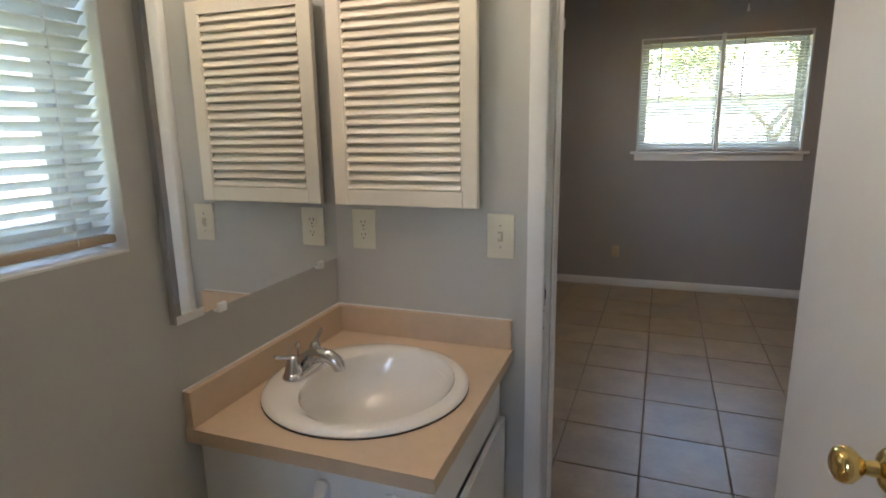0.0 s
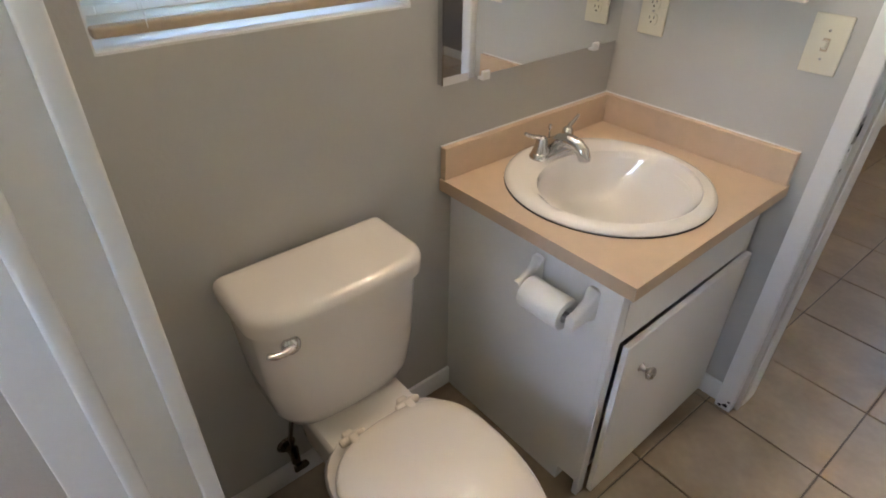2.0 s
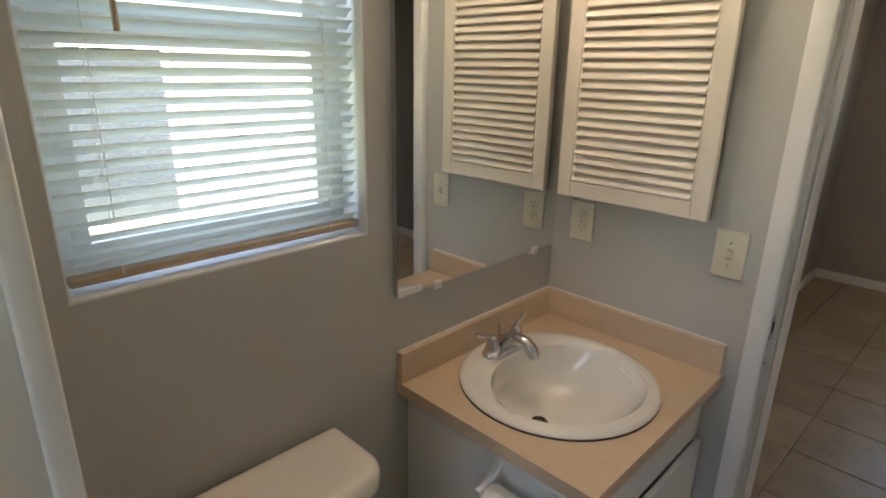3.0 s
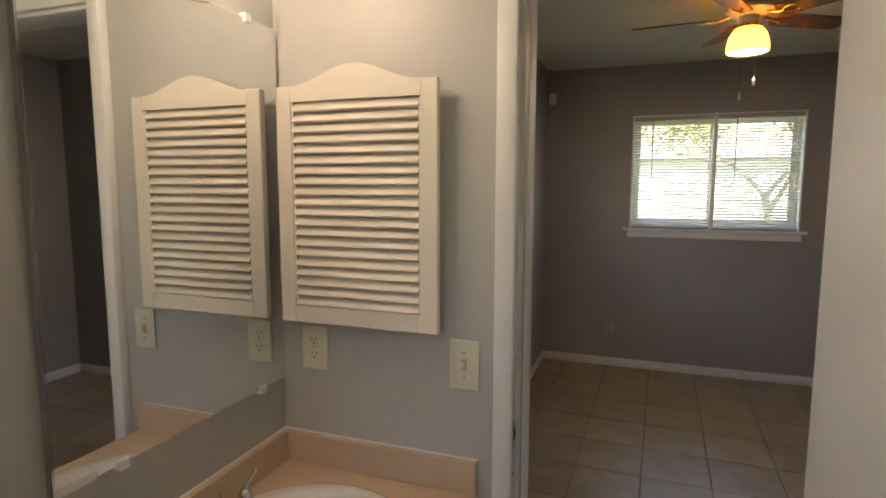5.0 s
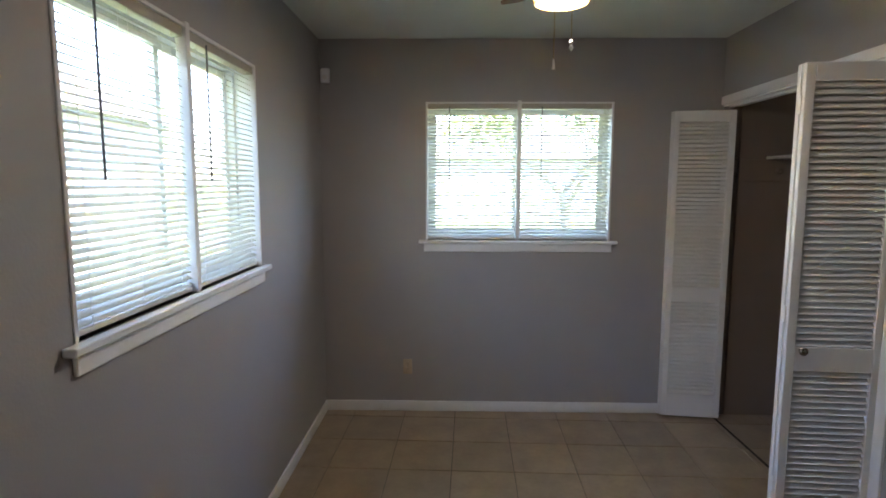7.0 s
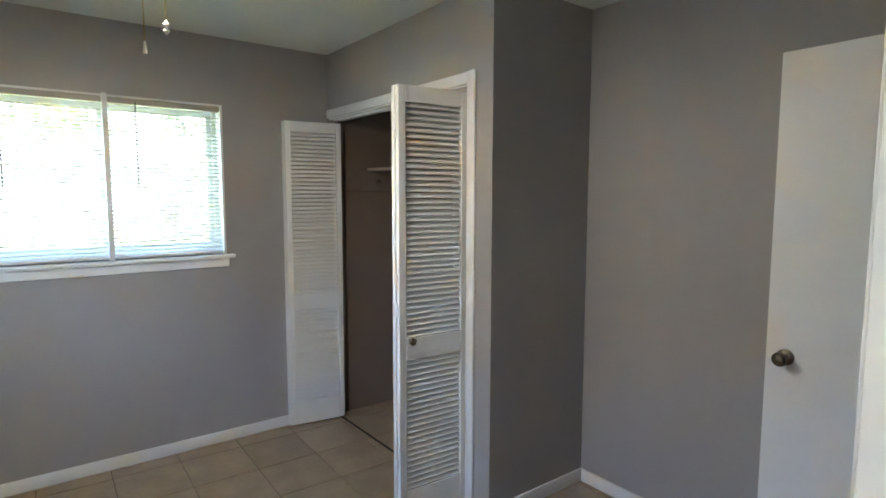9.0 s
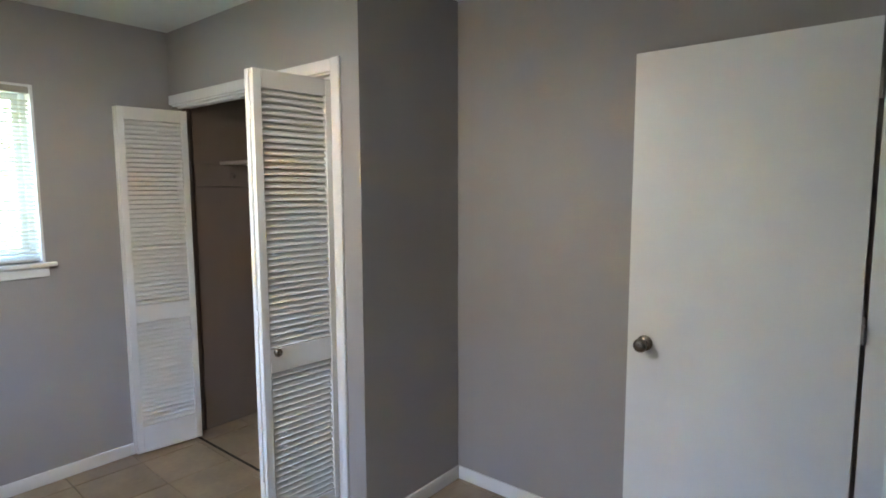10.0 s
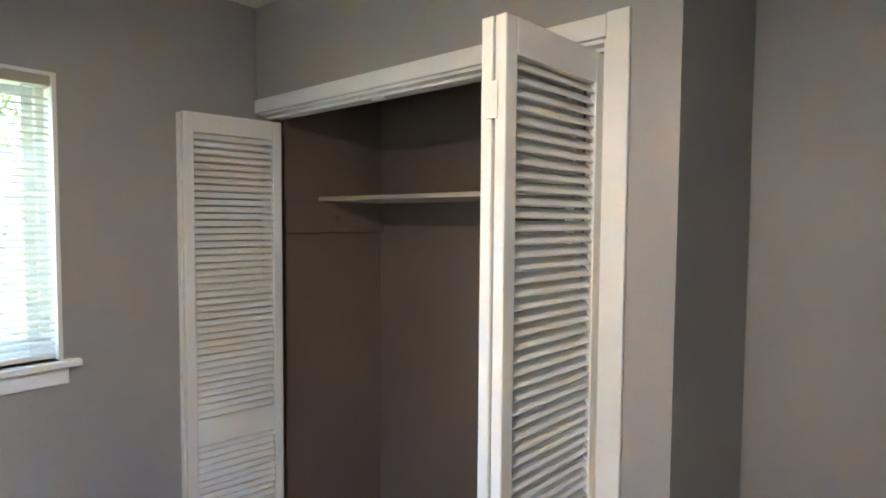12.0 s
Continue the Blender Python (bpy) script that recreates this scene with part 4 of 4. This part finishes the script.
def wall_plate(place, size, kind, label, turn=0.0, mat=None):
    w, h = size
    mat = mat or M_PLASTIC
    p = thing("light_switch" if kind == "switch" else "power_outlet", place, turn, label, "switch" if kind == "switch" else "outlet")
    part("plate", box((-w / 2, -0.006, -h / 2), (w / 2, 0.0, h / 2), 0.003, 3), mat, p, smooth=40)
    if kind == "switch":
        part("toggle", loft([(rounded(0, 0, 0.010, 0.020, 0.003), 0.0), (rounded(0, 0.004, 0.008, 0.012, 0.003), 0.014)]), mat, p).matrix_basis = pose(0, -0.006, 0, 90)
        part("slot", box((-0.007, -0.0066, -0.014), (0.007, -0.0055, 0.014)), M_TAN, p)
        zs = (-0.03, 0.03)
    else:
        for z in (-0.0195, 0.0195):
            s = part("socket", loft([(rounded(0, 0, 0.033, 0.028, 0.011), 0.0), (rounded(0, 0, 0.032, 0.027, 0.011), 0.0025)]), mat, p, smooth=40)
            s.matrix_basis = pose(0, -0.006, z, 90)
            bm = bmesh.new()
            add_box(bm, (-0.0075, -0.0002, 0.0022), (-0.0055, 0.008, 0.0029))
            add_box(bm, (0.0050, 0.001, 0.0022), (0.0070, 0.008, 0.0029))
            add_cyl(bm, (0, -0.007, 0.0022), (0, -0.007, 0.0029), 0.0026, seg=10)
            part("slot", bm, M_DARK, s)
        zs = (0.0,)
    for z in zs:
        part("screw", cyl((0, -0.0055, z), (0, -0.0072, z), 0.003, seg=12), M_NICKEL, p)
    return p


wall_plate((0.527, -0.0005, 1.069), (0.077, 0.124), "switch", "ivory toggle light switch on the bathroom wall")
wall_plate((0.105, -0.0005, 1.071), (0.077, 0.120), "outlet", "ivory double outlet below the cabinet")
wall_plate((0.690, YN - 0.0005, 0.308), (0.060, 0.102), "outlet", "aged tan double outlet low on grey wall", mat=M_TAN)


def vanity_light():
    v = thing("vanity_light", (0, 0, 0), 0, "brass bath light bar, two bulbs lit, one dark", "wall light")
    part("back_plate", box((0.0005, -0.62, 2.10), (0.028, -0.03, 2.20), 0.006), M_BRASS, v)
    for y in (-0.135, -0.345, -0.555):
        arm = part("arm", tube([(0.026, y, 2.15), (0.075, y, 2.165), (0.115, y, 2.16), (0.125, y, 2.135)], 0.008), M_BRASS, v, smooth=50)
        part("socket", cyl((0.125, y, 2.10), (0.125, y, 2.142), 0.018, 0.022, 20), M_BRASS, v, smooth=40)
        n = 40
        sec = []
        for z, r in ((2.125, 0.030), (2.10, 0.046), (2.06, 0.060), (2.01, 0.070), (1.965, 0.078)):
            sec.append(([(0.125 + r * (1 + 0.03 * math.cos(20 * math.pi * 2 * k / n * 0.5)) * math.cos(2 * math.pi * k / n), y + r * (1 + 0.03 * math.cos(20 * math.pi * 2 * k / n * 0.5)) * math.sin(2 * math.pi * k / n)) for k in range(n)], z))
        shade = part("shade", loft(sec, cap=False), M_GLASS, v, "clear ribbed glass shade", smooth=60)
        # added brass ring draws the dark glint of the clear glass edge
        ring = [(0.0785 + 0.0016 * math.cos(k * math.pi / 4), 1.965 + 0.0016 * math.sin(k * math.pi / 4)) for k in range(9)]
        part("rim", lathe(ring, 40, m=Matrix.Translation((0.125, y, 0))), M_BRASS, shade, "thin brass-coloured ring in place of the dark glass edge", smooth=60)
        part("bulb", lathe([(0.0, 2.035), (0.016, 2.040), (0.025, 2.055), (0.027, 2.068), (0.020, 2.088), (0.013, 2.102)], 20, m=Matrix.Translation((0.125, y, 0))), M_BATHBULB if y < -0.2 else M_DEADBULB, v, "" if y < -0.2 else "unlit bulb", smooth=60)


vanity_light()


def knob_bm(place, out, scale=1.0):
    """A round door knob with its rose, turned towards out."""
    bm = lathe([(0.0, 0.0), (0.031, 0.0), (0.031, 0.004), (0.024, 0.010), (0.012, 0.014), (0.0105, 0.030), (0.017, 0.036), (0.026, 0.046), (0.0275, 0.056), (0.023, 0.066), (0.012, 0.071), (0, 0.0715)], 32)
    q = Vector(out).to_track_quat("Z", "Y").to_matrix().to_4x4()
    bmesh.ops.transform(bm, matrix=Matrix.Translation(place) @ q @ Matrix.Scale(scale, 4), verts=bm.verts[:])
    return bm


def flush_door(name, a, b, label, metal, knob_at, edge_y):
    d = thing(name, (0, 0, 0), 0, label, "door")
    part("slab", box(a, b, 0.002), M_DOOR, d)
    x0, x1 = min(a[0], b[0]), max(a[0], b[0])
    y, z = knob_at
    part("knob", knob_bm((x0, y, z), (-1, 0, 0)), metal, d, "round metal door knob", smooth=45)
    if x1 < BE - 0.08:
        part("knob", knob_bm((x1, y, z), (1, 0, 0)), metal, d, smooth=45)
    part("latch", box((x0 + 0.008, edge_y[0], z - 0.028), (x1 - 0.008, edge_y[1], z + 0.028), 0.001), metal, d)
    return d


flush_door("bathroom_door", (1.240, -0.690, 0.012), (1.275, -0.058, 2.02), "white painted flush bathroom door standing open", M_BRASS, (-0.612, 0.878), (-0.6915, -0.6895))
dd = flush_door("bedroom_door", (3.302, 0.200, 0.012), (3.337, 0.955, 2.046), "white painted flush bedroom door open against wall", M_DARKMETAL, (0.884, 0.915), (0.9545, 0.958))
for z in (0.25, 1.03, 1.80):
    part("hinge", cyl((3.298, 0.194, z), (3.298, 0.194, z + 0.09), 0.006, seg=10), M_NICKEL, dd)
for z in (0.25, 1.80):
    hb = part("hinge_plate", box((1.277, -0.055, z), (1.2915, -0.020, z + 0.09), 0.001), M_BRASS, bpy.data.objects["bathroom_door"])


# ---- bedroom ----
LEAF_W, LEAF_H, LEAF_T = 0.366, 1.972, 0.026


def louvre_leaf(m, knob, group_parent):
    """One bifold leaf: stiles, three rails and two fields of slats; local x across it, y thickness, z up."""
    f = group_parent
    st = 0.036
    z1, z2, z3, z4 = 0.155, 0.765, 0.865, 1.902
    leaf = part("leaf", box((st, 0.0, 0.0), (LEAF_W - st, LEAF_T, z1), 0.002), M_LOUVRE, f)
    leaf.matrix_basis = m
    part("stile", box((0, 0, 0), (st, LEAF_T, LEAF_H), 0.003), M_LOUVRE, leaf)
    part("stile", box((LEAF_W - st, 0, 0), (LEAF_W, LEAF_T, LEAF_H), 0.003), M_LOUVRE, leaf)
    part("middle_rail", box((st, 0, z2), (LEAF_W - st, LEAF_T, z3), 0.002), M_LOUVRE, leaf)
    part("top_rail", box((st, 0, z4), (LEAF_W - st, LEAF_T, LEAF_H), 0.002), M_LOUVRE, leaf)
    for lo, hi in ((z1, z2), (z3, z4)):
        n = round((hi - lo) / 0.0262)
        step = (hi - lo) / n
        for k in range(n):
            piece("slat", LOUVRE_SLAT, leaf, pose(st - 0.002, LEAF_T / 2, lo + step * (k + 0.5), 49, 0, 0))
    if knob:
        kb = lathe([(0, 0), (0.010, 0), (0.008, 0.006), (0.009, 0.012), (0.0165, 0.017), (0.0175, 0.022), (0.015, 0.026), (0.011, 0.0245), (0.004, 0.0275), (0, 0.028)], 20)
        bmesh.ops.transform(kb, matrix=pose(0.058, 0.0, 0.815 + 0.037, 90), verts=kb.verts[:])
        part("knob", kb, M_DARKMETAL, leaf, "small dark round knob", smooth=40)
    return leaf


LOUVRE_SLAT = slat_block(LEAF_W - 0.068, 0.0262, 0.005, M_LOUVRE)


def bifold(name, leaf_a, leaf_b, knob, label, hinge_at):
    b = thing(name, (0, 0, 0), 0, label, "bifold door", "closet bifold doors")
    louvre_leaf(leaf_a, knob, b)
    louvre_leaf(leaf_b, False, b)
    for z in (0.26, 0.98, 1.80):
        part("hinge", box((hinge_at[0] - 0.003, hinge_at[1] - 0.012, z), (hinge_at[0], hinge_at[1] + 0.012, z + 0.07), 0.001), M_LOUVRE, b)
    return b


a1 = math.degrees(math.atan2(-0.050, 0.361))
bifold("bifold_door", pose(2.368, 3.437, 0.014, 0, 0, a1), pose(2.370, 3.472, 0.014, 0, 0, -0.6), False, "white louvred bifold door folded open by the window wall", (2.3685, 3.471))
a2 = math.degrees(math.atan2(-0.026, 0.369))
bifold("bifold_door", pose(2.332, 2.064, 0.020, 0, 0, a2), pose(2.332, 2.095, 0.020, 0, 0, -1.0), True, "white louvred bifold door folded open with dark knob", (2.3315, 2.092))


def closet():
    part_track = thing("closet_track", (0, 0, 0), 0, "thin metal sliding track above the closet", "track")
    part("channel", box((2.722, CY0 + 0.012, CZ - 0.020), (2.748, CY1 - 0.01, CZ - 0.0105), 0.001), M_TRIM, part_track)
    part("guide", box((2.724, 2.80, CZ - 0.027), (2.746, 2.86, CZ - 0.0205), 0.001), M_WHITEPLASTIC, part_track)
    s = thing("closet_shelf", (0, 0, 0), 0, "painted wooden closet shelf on a wall cleat", "shelf")
    part("board", box((2.975, YC + 0.112, 1.690), (XE - 0.001, YN - 0.021, 1.708), 0.002), M_CLOSET_WOOD, s)
    part("cleat", box((2.80, YN - 0.042, 1.552), (XE - 0.001, YN - 0.0205, 1.688), 0.003), M_CLOSET, s)
    part("cleat", box((2.80, YC + 0.1105, 1.552), (XE - 0.001, YC + 0.132, 1.688), 0.003), M_CLOSET, s)
    hk = bmesh.new()
    bm = lathe([(0.011, 0.0), (0.024, 0.0), (0.024, 0.004), (0.016, 0.006), (0.016, 0.016), (0.012, 0.016), (0.011, 0.004)], 20, m=pose(3.05, YN - 0.042, 1.618, 90))
    part("rod_socket", bm, M_CLOSET, s, "small painted rod socket", smooth=40)


M_CLOSET_WOOD = material("closet_shelf_paint", (0.46, 0.40, 0.34), 0.55, vary=0.06)
closet()


def motion_sensor():
    s = thing("motion_sensor", (0.178, YN - 0.001, 2.165), 0, "small white motion sensor high in wall corner", "sensor")
    part("housing", loft([(rounded(0, -0.020, 0.052, 0.040, 0.012), 0.0), (rounded(0, -0.023, 0.058, 0.046, 0.016), 0.015), (rounded(0, -0.022, 0.058, 0.044, 0.016), 0.075), (rounded(0, -0.018, 0.050, 0.036, 0.012), 0.088)]), M_WHITEPLASTIC, s, smooth=45)
    part("lens", loft([(rounded(0, -0.034, 0.036, 0.026, 0.010), 0.018), (rounded(0, -0.036, 0.036, 0.026, 0.010), 0.045)]), M_SLAT_RAIL, s, smooth=45)


motion_sensor()


def ceiling_fan():
    cx, cy = 1.363, 1.86
    f = thing("ceiling_fan", (cx, cy, 0), 0, "white and brass ceiling fan with lit glass shade", "ceiling fan")
    part("canopy", lathe([(0.070, ZC), (0.072, ZC - 0.01), (0.060, ZC - 0.035), (0.045, ZC - 0.045), (0, ZC - 0.045)], 32), M_FANWHITE, f, smooth=45)
    part("motor", lathe([(0, 2.400), (0.070, 2.398), (0.105, 2.385), (0.112, 2.365), (0.108, 2.335), (0.080, 2.318), (0.050, 2.312), (0, 2.312)], 36), M_FANWHITE, f, smooth=45)
    part("brass_ring", lathe([(0.106, 2.348), (0.1145, 2.350), (0.1145, 2.360), (0.106, 2.362)], 36), M_BRASS, f, smooth=30)
    part("switch_housing", lathe([(0.045, 2.316), (0.048, 2.300), (0.048, 2.282), (0.040, 2.272), (0, 2.272)], 28), M_FANWHITE, f, smooth=45)
    part("fitter", lathe([(0.042, 2.276), (0.054, 2.270), (0.054, 2.258), (0.044, 2.254)], 28), M_BRASS, f, smooth=45)
    part("shade", lathe([(0.042, 2.262), (0.062, 2.252), (0.078, 2.232), (0.088, 2.203), (0.093, 2.175), (0.0935, 2.150), (0.090, 2.145), (0.087, 2.148), (0.089, 2.172), (0.083, 2.205), (0.072, 2.23), (0.045, 2.255)], 36), M_SHADE, f, "amber glowing glass shade", smooth=60)
    part("bulb", lathe([(0, 2.165), (0.02, 2.170), (0.029, 2.190), (0.026, 2.215), (0.014, 2.240), (0.013, 2.256)], 20), M_BULB, f, smooth=60)
    for k in range(5):
        a = 175 + 72 * k
        bl = loft([(rounded(0.335, 0, 0.40, 0.118, 0.035), 0.0), (rounded(0.335, 0, 0.40, 0.118, 0.035), 0.006)])
        m = pose(0, 0, 2.305, 0, 0, a) @ pose(0, 0, 0, -12, 0, 0)
        bmesh.ops.transform(bl, matrix=m, verts=bl.verts[:])
        b = part("blade", bl, M_BLADE, f, "reddish brown wooden fan blade")
        br = tube([(0.085, 0, 0.012), (0.115, 0, 0.004), (0.14, 0.0, -0.004), (0.165, 0.0, -0.004)], 0.007, 8)
        for s in (-1, 1):
            merge(br, tube([(0.155, 0, -0.004), (0.175, 0.02 * s, -0.005), (0.20, 0.032 * s, -0.005), (0.225, 0.022 * s, -0.005)], 0.004, 8))
        bmesh.ops.transform(br, matrix=m, verts=br.verts[:])
        part("bracket", br, M_BRASS, b, smooth=50)
    for x, y, z, end in ((-0.030, -0.045, 1.915, "drop"), (0.028, -0.045, 1.975, "ornament")):
        c = bmesh.new()
        z2 = 2.285
        while z2 > z + 0.03:
            add_cyl(c, (x, y, z2), (x, y, z2 - 0.005), 0.0019, seg=5)
            z2 -= 0.0062
        ch = part("pull_chain", c, M_BRASS, f)
        bm = lathe([(0.0022, z + 0.036), (0.0035, z + 0.028), (0.0045, z + 0.012), (0.006, z + 0.002), (0, z)], 12, m=Matrix.Translation((x, y, 0))) if end == "drop" else lathe([(0.002, z + 0.04), (0.010, z + 0.030), (0.003, z + 0.022), (0.009, z + 0.012), (0.0, z)], 8, m=Matrix.Translation((x, y, 0)))
        part("pull", bm, M_WHITEPLASTIC, ch, "small white chain pull", smooth=40)


ceiling_fan()
bulb_light("fan_bulb_light", (1.363, 1.86, 2.155), 1.2, 0.03, (1.0, 0.86, 0.70))

# worn paint on the foot of the bath casing
rnd = random.Random(5)
foot = bpy.data.objects["door_casing_bath"]
for x, y, z, sz in ((DX0 - 0.030, -0.0332, 0.020, 0.010), (DX0 - 0.022, -0.0332, 0.040, 0.006), (DX0 - 0.044, -0.0332, 0.012, 0.007)):
    pts = [(x + sz * rnd.uniform(0.5, 1.0) * math.cos(q), z + 0.8 * sz * rnd.uniform(0.5, 1.0) * math.sin(q)) for q in [k * math.pi / 4 for k in range(8)]]
    bm = prism(pts, 0.0, 0.0012)
    bmesh.ops.transform(bm, matrix=Matrix.Translation((0, -0.0317, 0)) @ pose(0, 0, 0, 90), verts=bm.verts[:])
    part("paint_chip", bm, M_DARK, foot, "dark chip in the paint")
for y, z, sz in ((0.010, 0.03, 0.009), (-0.016, 0.82, 0.006), (-0.020, 0.87, 0.004)):
    pts = [(y + sz * rnd.uniform(0.4, 1.0) * math.cos(q), z + sz * rnd.uniform(0.5, 1.2) * math.sin(q)) for q in [k * math.pi / 4 for k in range(8)]]
    bm = prism(pts, 0.0, 0.0008)
    bmesh.ops.transform(bm, matrix=Matrix.Translation((DX0 - 0.0122, 0, 0)) @ Matrix(((0, 0, 1, 0), (1, 0, 0, 0), (0, 1, 0, 0), (0, 0, 0, 1))), verts=bm.verts[:])
    part("paint_chip", bm, M_DARK, foot, "dark chip in the paint")

# strike plate on the bath casing
st = thing("strike_plate", (0, 0, 0), 0, "worn metal strike plate in white casing", "strike plate")
part("plate", box((DX0 - 0.0122, -0.024, 0.885), (DX0 - 0.0108, 0.008, 0.945), 0.0005), M_NICKEL, st)
part("latch_hole", box((DX0 - 0.0110, -0.016, 0.902), (DX0 - 0.0102, 0.000, 0.928)), M_DARK, st)


# ---- floor tiles ----
def clip(poly, n, d):
    """The part of a polygon on the side n.p <= d."""
    out = []
    for p, q in zip(poly, poly[1:] + poly[:1]):
        a, b = n[0] * p[0] + n[1] * p[1] - d, n[0] * q[0] + n[1] * q[1] - d
        if a <= 0:
            out.append(p)
        if a * b < 0:
            u = a / (a - b)
            out.append((p[0] + (q[0] - p[0]) * u, p[1] + (q[1] - p[1]) * u))
    return out


def tiles():
    """Square tiles laid a little askew to the walls; those at the walls are cut."""
    rnd = random.Random(3)
    px, py, gap, lean = 0.3365, 0.343, 0.0052, radians(-1.5)
    w, d = px - gap, py - gap
    whole = finish(loft([(rounded(w / 2, d / 2, w, d, 0.004, 1), -0.006), (rounded(w / 2, d / 2, w, d, 0.004, 1), -0.0014), (rounded(w / 2, d / 2, w - 0.005, d - 0.005, 0.004, 1), 0.0)]), M_TILE, None, "tile")
    base = Matrix.Translation((0.582, -0.034, 0)) @ Matrix.Rotation(lean, 4, "Z")
    areas = [(XW, XE, SW1, YN), (0.0, BE, BS - 0.14, SW1), (0.0, BE, -2.9, BS - 0.14), (BE + 0.1, XE, -1.2, SW1)]
    for ax0, ax1, ay0, ay1 in areas:
        for i in range(-12, 14):
            for j in range(-14, 16):
                m = base @ Matrix.Translation((i * px + gap / 2, j * py + gap / 2, rnd.uniform(-0.0006, 0.0003)))
                full = [(q.x, q.y) for q in (m @ Vector(c) for c in ((0, 0, 0), (w, 0, 0), (w, d, 0), (0, d, 0)))]
                poly = full
                for n, e in (((-1, 0), -ax0), ((1, 0), ax1), ((0, -1), -ay0), ((0, 1), ay1)):
                    poly = clip(poly, n, e) if poly else poly
                if len(poly) < 3 or max(p[0] for p in poly) - min(p[0] for p in poly) < 0.012 or max(p[1] for p in poly) - min(p[1] for p in poly) < 0.012:
                    continue
                if poly == full:
                    piece("tile", whole, floor, m)
                else:
                    cx, cy = sum(p[0] for p in poly) / len(poly), sum(p[1] for p in poly) / len(poly)
                    cut = finish(prism([(x - cx, y - cy) for x, y in poly], -0.006, 0.0), M_TILE, None, "tile")
                    piece("tile", cut, floor, Matrix.Translation((cx, cy, m.translation.z)))


tiles()
